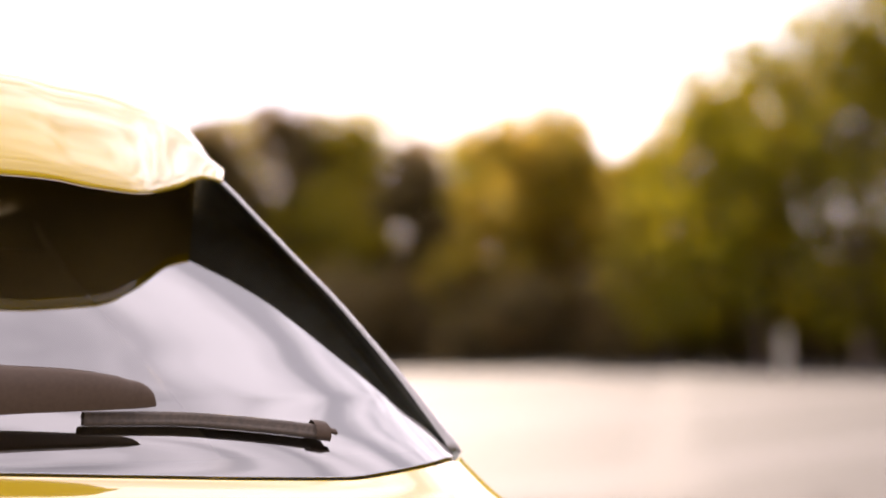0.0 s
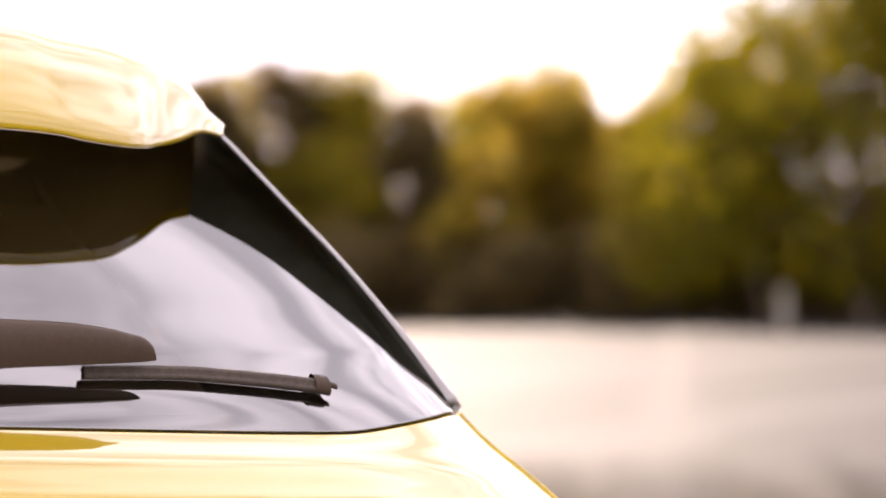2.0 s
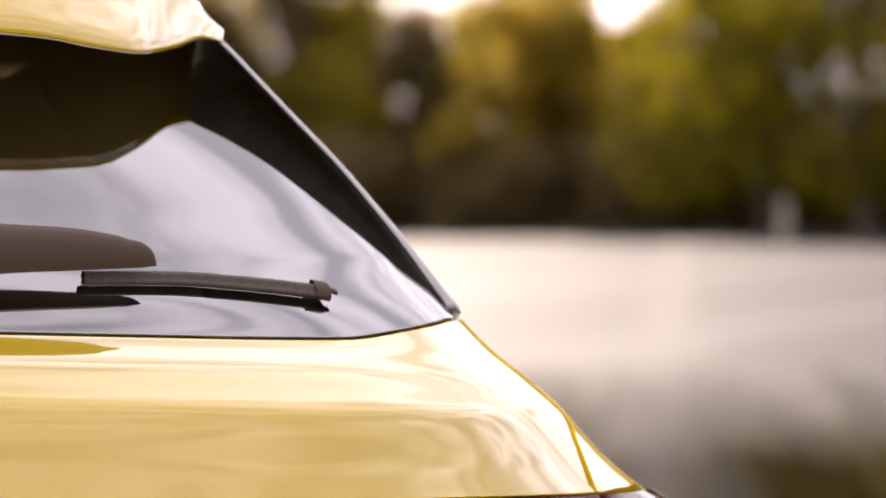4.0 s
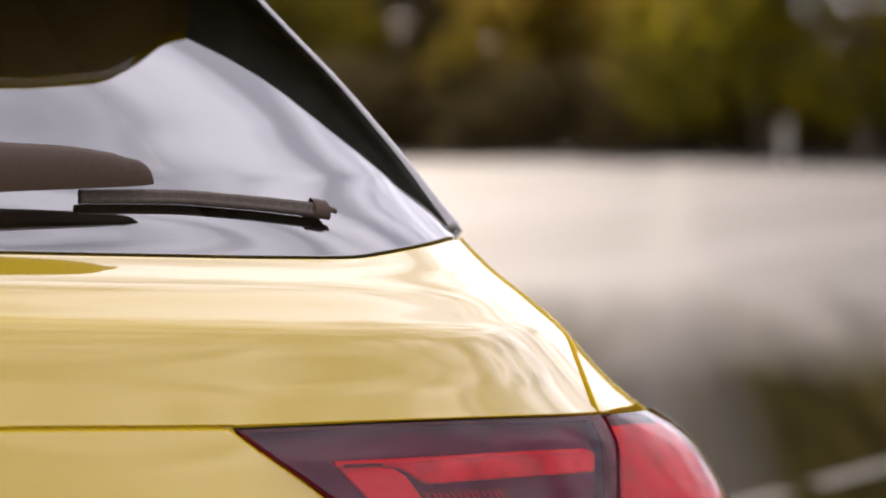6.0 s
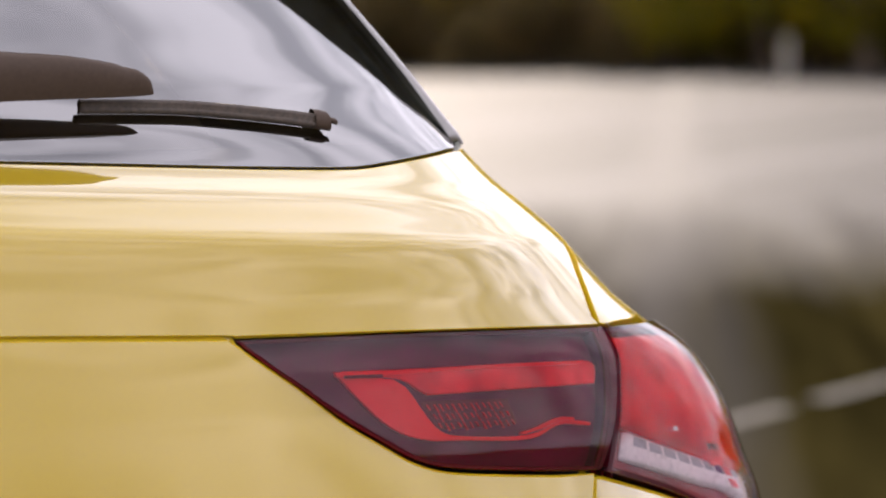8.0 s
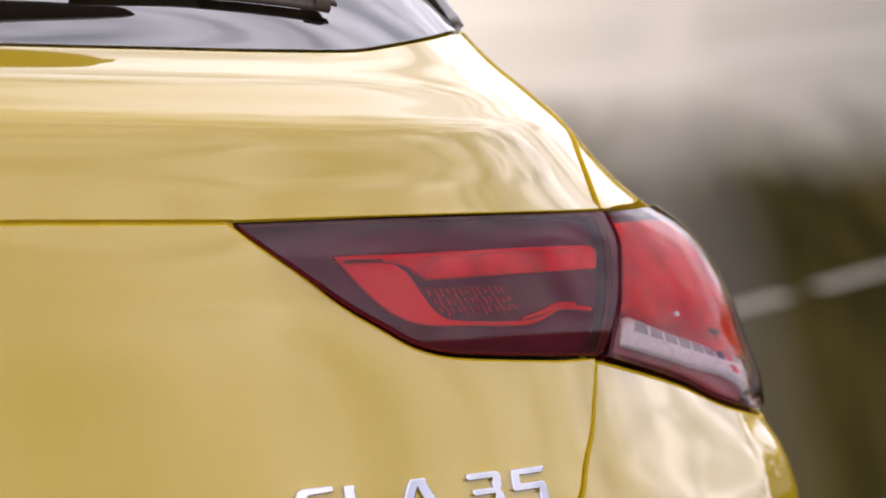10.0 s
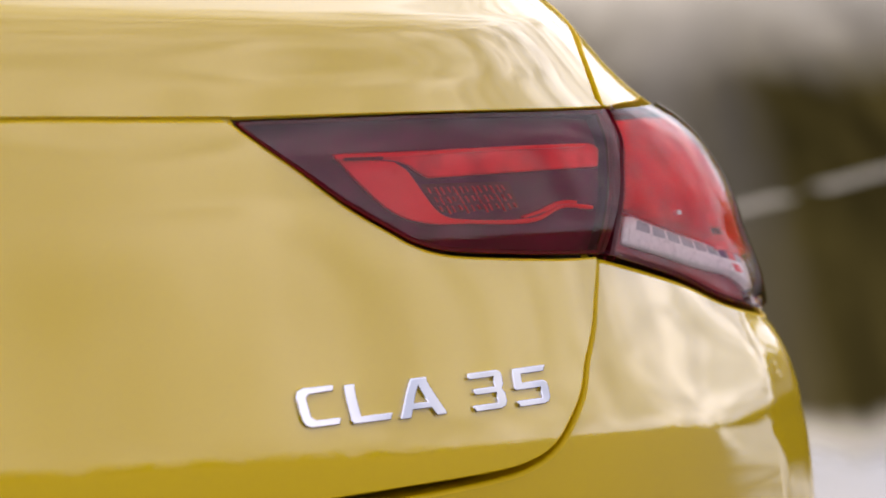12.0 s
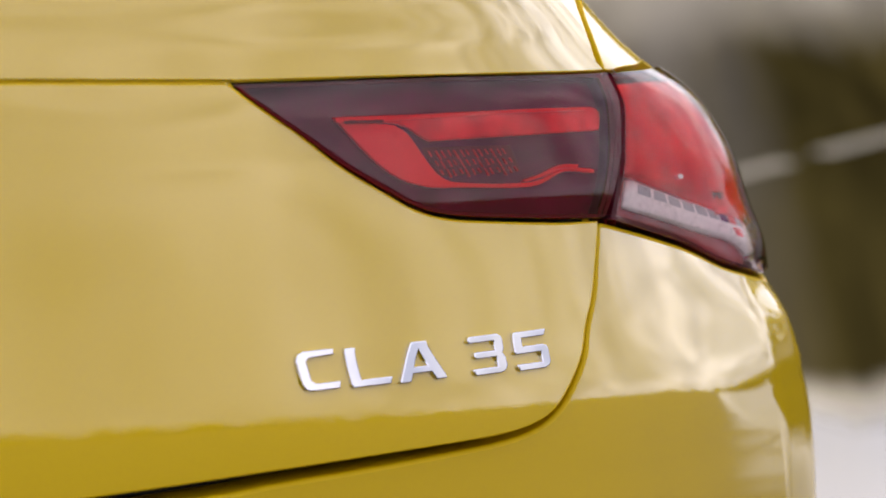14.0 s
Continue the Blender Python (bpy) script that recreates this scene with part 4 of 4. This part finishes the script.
# wheels
for x in (-.79, .79):
    for y in (.93, 3.66):
        bm = bmesh.new()
        prof = [(.20, -.09), (.29, -.105), (.325, -.085), (.332, -.03), (.332, .03), (.325, .085), (.29, .105), (.20, .09)]
        ringv = []
        for k in range(48):
            t = k / 48 * 2 * math.pi
            ringv.append([bm.verts.new((x + q, y + r_ * math.cos(t), .332 + r_ * math.sin(t))) for r_, q in prof])
        for k in range(48):
            A, B = ringv[k], ringv[(k + 1) % 48]
            for j in range(len(prof) - 1):
                bm.faces.new((A[j], A[j + 1], B[j + 1], B[j]))
        wheel = part("wheel", bm, RUBBER, car, "black tyre on a grey rim")
        bm = bmesh.new()
        out = 1 if x > 0 else -1
        for s in range(10):
            t = s / 10 * 2 * math.pi
            m4 = Matrix.Translation((x + out * .07, y, .332)) @ Matrix.Rotation(t, 4, "X") @ Matrix.Translation((0, 0, .115)) @ Matrix.Diagonal((.025, .035, .20, 1))
            bmesh.ops.create_cube(bm, size=1, matrix=m4)
        bmesh.ops.create_cone(bm, segments=32, radius1=.05, radius2=.045, depth=.05, cap_ends=True, matrix=Matrix.Translation((x + out * .07, y, .332)) @ Matrix.Rotation(radians(90), 4, "Y"))
        part("rim", bm, RIM, wheel, smooth=False)


# ------------------------------------------------------------ trees
def leaf_cloud(name, centres, radii, count, size, rng, mat, flat=0.8):
    """Many small leaf sprays spread through overlapping clumps."""
    centres, radii = np.asarray(centres), np.asarray(radii)
    pick = rng.integers(0, len(centres), count)
    d = rng.normal(size=(count, 3))
    d /= np.linalg.norm(d, axis=1, keepdims=True)
    rad = radii[pick] * rng.uniform(.35, 1.0, count) ** .5
    p = centres[pick] + d * rad[:, None] * np.array([1, 1, flat])
    p[:, 2] = np.maximum(p[:, 2], .15)
    u = rng.normal(size=(count, 3))
    u /= np.linalg.norm(u, axis=1, keepdims=True)
    v = np.cross(u, rng.normal(size=(count, 3)))
    v /= np.linalg.norm(v, axis=1, keepdims=True)
    s = size * rng.uniform(.5, 1.3, count)[:, None]
    quad = np.stack([p - u * s, p - v * s * .55, p + u * s, p + v * s * .55], 1).reshape(-1, 3)
    me = bpy.data.meshes.new(name)
    me.from_pydata(quad.tolist(), [], np.arange(count * 4).reshape(-1, 4).tolist())
    me.update()
    me.materials.append(mat)
    return me


def limb(bm, p, q, r0, r1, n=7):
    p, q = Vector(p), Vector(q)
    rot = (q - p).to_track_quat("Z", "Y").to_matrix().to_4x4()
    rings = []
    for k in range(4):
        s = k / 3
        c = p.lerp(q, s) + Vector((math.sin(s * 3.1) * .05 * r0 * 8, math.cos(s * 4) * .03 * r0 * 8, 0)) * (s * (1 - s) * 4)
        r = r0 + (r1 - r0) * s
        rings.append([bm.verts.new(c + rot @ Vector((r * math.cos(6.283 * j / n), r * math.sin(6.283 * j / n), 0))) for j in range(n)])
    for A, B in zip(rings, rings[1:]):
        for j in range(n):
            bm.faces.new((A[j], A[(j + 1) % n], B[(j + 1) % n], B[j]))


def tree(height, width, leaves, seed, label, clumps=30, count=5200, size=.26, low=.12):
    rng = np.random.default_rng(seed)
    t = new("tree")
    tagged(t, label, "tree", "trees along the far edge of the lot")
    bm = bmesh.new()
    limb(bm, (0, 0, -.1), (rng.normal() * .2, rng.normal() * .2, height * .7), height * .022, height * .008, 9)
    cs, rs = [], []
    for k in range(clumps):
        z = height * (low + (0.94 - low) * (k + .5) / clumps)
        prof = math.sin(math.pi * min(1, (z / height) * .8 + .2)) ** .7
        ang, rr = rng.uniform(0, 6.283), width * .5 * prof * rng.uniform(.25, .85)
        c = (rr * math.cos(ang), rr * math.sin(ang), z)
        cs.append(c)
        rs.append(width * rng.uniform(.13, .24))
        if k % 2 == 0:
            limb(bm, (0, 0, z * .62), c, height * .008, height * .002, 5)
    part("trunk", bm, BARK, t)
    part("crown", leaf_cloud("crown", cs, rs, count, size, rng, leaves), leaves, t, smooth=False)
    return t


NEARER = .73


def around(azimuth, distance):
    h = radians(azimuth)
    return -.06 + distance * math.sin(h), -1.68 + distance * math.cos(h)


kinds = [
    (tree(11, 8.0, LEAF_A, 3, "olive green broadleaf tree at the edge of the asphalt"), 11),
    (tree(11, 7.0, LEAF_B, 5, "yellowing autumn tree at the edge of the asphalt"), 11),
    (tree(11, 6.0, LEAF_C, 8, "brown thinning tree at the edge of the asphalt", clumps=28, count=6000), 11),
    (tree(16, 13.0, LEAF_D, 13, "tall dark green tree at the edge of the asphalt", clumps=32, count=3900, size=.30), 16),
]
STAND = [(17.4, 134, 11.5, 0), (14.0, 136, 12, 0), (10.5, 128, 11.5, 2), (12.0, 120, 12, 1), (13.4, 124, 11, 0), (14.7, 122, 11.5, 2), (15.6, 128, 12.2, 0), (16.7, 124, 12.6, 2), (18.0, 122, 12.0, 0),
         (19.6, 118, 10.4, 2), (20.5, 122, 10.8, 0), (21.6, 112, 10.6, 1), (22.4, 116, 11.5, 1), (23.3, 113, 10.6, 1), (24.3, 120, 9.6, 2), (25.2, 106, 9.8, 1),
         (26.3, 104, 11.6, 0), (27.4, 100, 13.0, 3), (28.5, 104, 13.8, 3), (29.6, 96, 14.5, 3), (31.0, 98, 15.5, 3), (32.6, 100, 15, 3), (34.5, 104, 14, 0)]
used = set()
for k, (az, dist, hgt, kind) in enumerate(STAND):
    ob, h0 = kinds[kind]
    x, y = around(az, dist * NEARER)
    m = Matrix.Translation((x, y, 0)) @ Matrix.Rotation(k * 2.4, 4, "Z")
    if kind not in used:
        used.add(kind)
        t = ob
        t.matrix_world = m
    else:
        t = copy_thing(ob, m)
    t.scale = (hgt / h0 * (NEARER + .02),) * 3


# undergrowth under the trees, and woods all round, far off and mostly unseen
def undergrowth():
    rng = np.random.default_rng(21)
    cs, rs = [], []
    for az in np.arange(6, 40, .28):
        x, y = around(az + rng.normal() * .1, (101 + 8 * math.cos(radians(az - 29) * 4) + rng.uniform(-1.5, 5) + max(0, 24 - az) * 1.2) * NEARER)
        for z in (.3, 1.0, 2.0):
            cs.append((x + rng.normal() * .5, y + rng.normal() * .7, z + rng.uniform(-.1, .5)))
            rs.append(rng.uniform(.9, 1.6))
    ob = part("undergrowth", leaf_cloud("undergrowth", cs, rs, 60000, .19, rng, LEAF_C), LEAF_C, None, "dense brown and olive undergrowth below the trees", smooth=False)
    return tagged(ob, category="bushes", kind="stuff")


def far_woods():
    rng = np.random.default_rng(31)
    cs, rs = [], []
    for az in np.arange(2, 362, 0.9):
        d = 165 + 12 * math.sin(az * .13) + rng.uniform(-6, 6)
        # unseen stretch at the right, added to darken what the rear corner mirrors
        if 36 < az < 85:
            d = 105 + 5 * math.sin(az * .3) + rng.uniform(-5, 5)
        # unseen closer stretch at the left, added to darken reflections in panel edges
        if 195 < az < 305:
            d = 48 + 4 * math.sin(az * .3) + rng.uniform(-3, 3)
        x, y = around(az, d)
        top = 12 + 2 * math.sin(az * .4) if 195 < az < 305 else (6.5 if az < 36 else 7.5 + 2.5 * math.sin(az * .21)) + rng.uniform(-1.5, 2) if az < 85 or az > 330 else 1.9
        for z in np.arange(.8, top, 2.2):
            cs.append((x + rng.normal() * 1.2, y + rng.normal() * 1.2, z))
            rs.append(rng.uniform(1.8, 2.9))
    ob = part("far_woods", leaf_cloud("far_woods", cs, rs, 80000, .55, rng, LEAF_A), LEAF_A, None, "belt of woods round the open lot, its unseen sides added for dark reflections", smooth=False)
    return tagged(ob, category="woods", kind="stuff")


undergrowth()
far_woods()


# ------------------------------------------------------------ small things on the lot
def marker_post():
    post = new("marker_post")
    bm = bmesh.new()
    bmesh.ops.create_cone(bm, segments=20, radius1=.125, radius2=.10, depth=1.15, cap_ends=True, matrix=Matrix.Translation((0, 0, .575)))
    bmesh.ops.bevel(bm, geom=[e for e in bm.edges if e.is_boundary or abs(e.calc_face_angle(0)) > 1], offset=.03, segments=2)
    part("post_body", bm, POST_PAINT, post)
    x, y = around(27.83, 66)
    post.matrix_world = Matrix.Translation((x, y, 0))
    return tagged(post, "pale weathered marker post in front of the trees", "post")


marker_post()


def painted_line():
    bm = bmesh.new()
    p, q = Vector((1.6, 4.06, .004)), Vector((7.0, 7.8, .004))
    across = (q - p).cross(Vector((0, 0, 1))).normalized() * .045
    n = 30
    for k in range(n):
        if k % 7 in (2, 5):
            continue
        a, b = p.lerp(q, k / n), p.lerp(q, (k + 1) / n)
        bm.faces.new([bm.verts.new(v) for v in (a - across, a + across, b + across, b - across)])
    bmesh.ops.remove_doubles(bm, verts=bm.verts, dist=1e-4)
    ob = part("painted_line", bm, WORN_LINE, None, "worn white line painted on the asphalt", smooth=False)
    return tagged(ob, category="road marking", kind="structure")


painted_line()
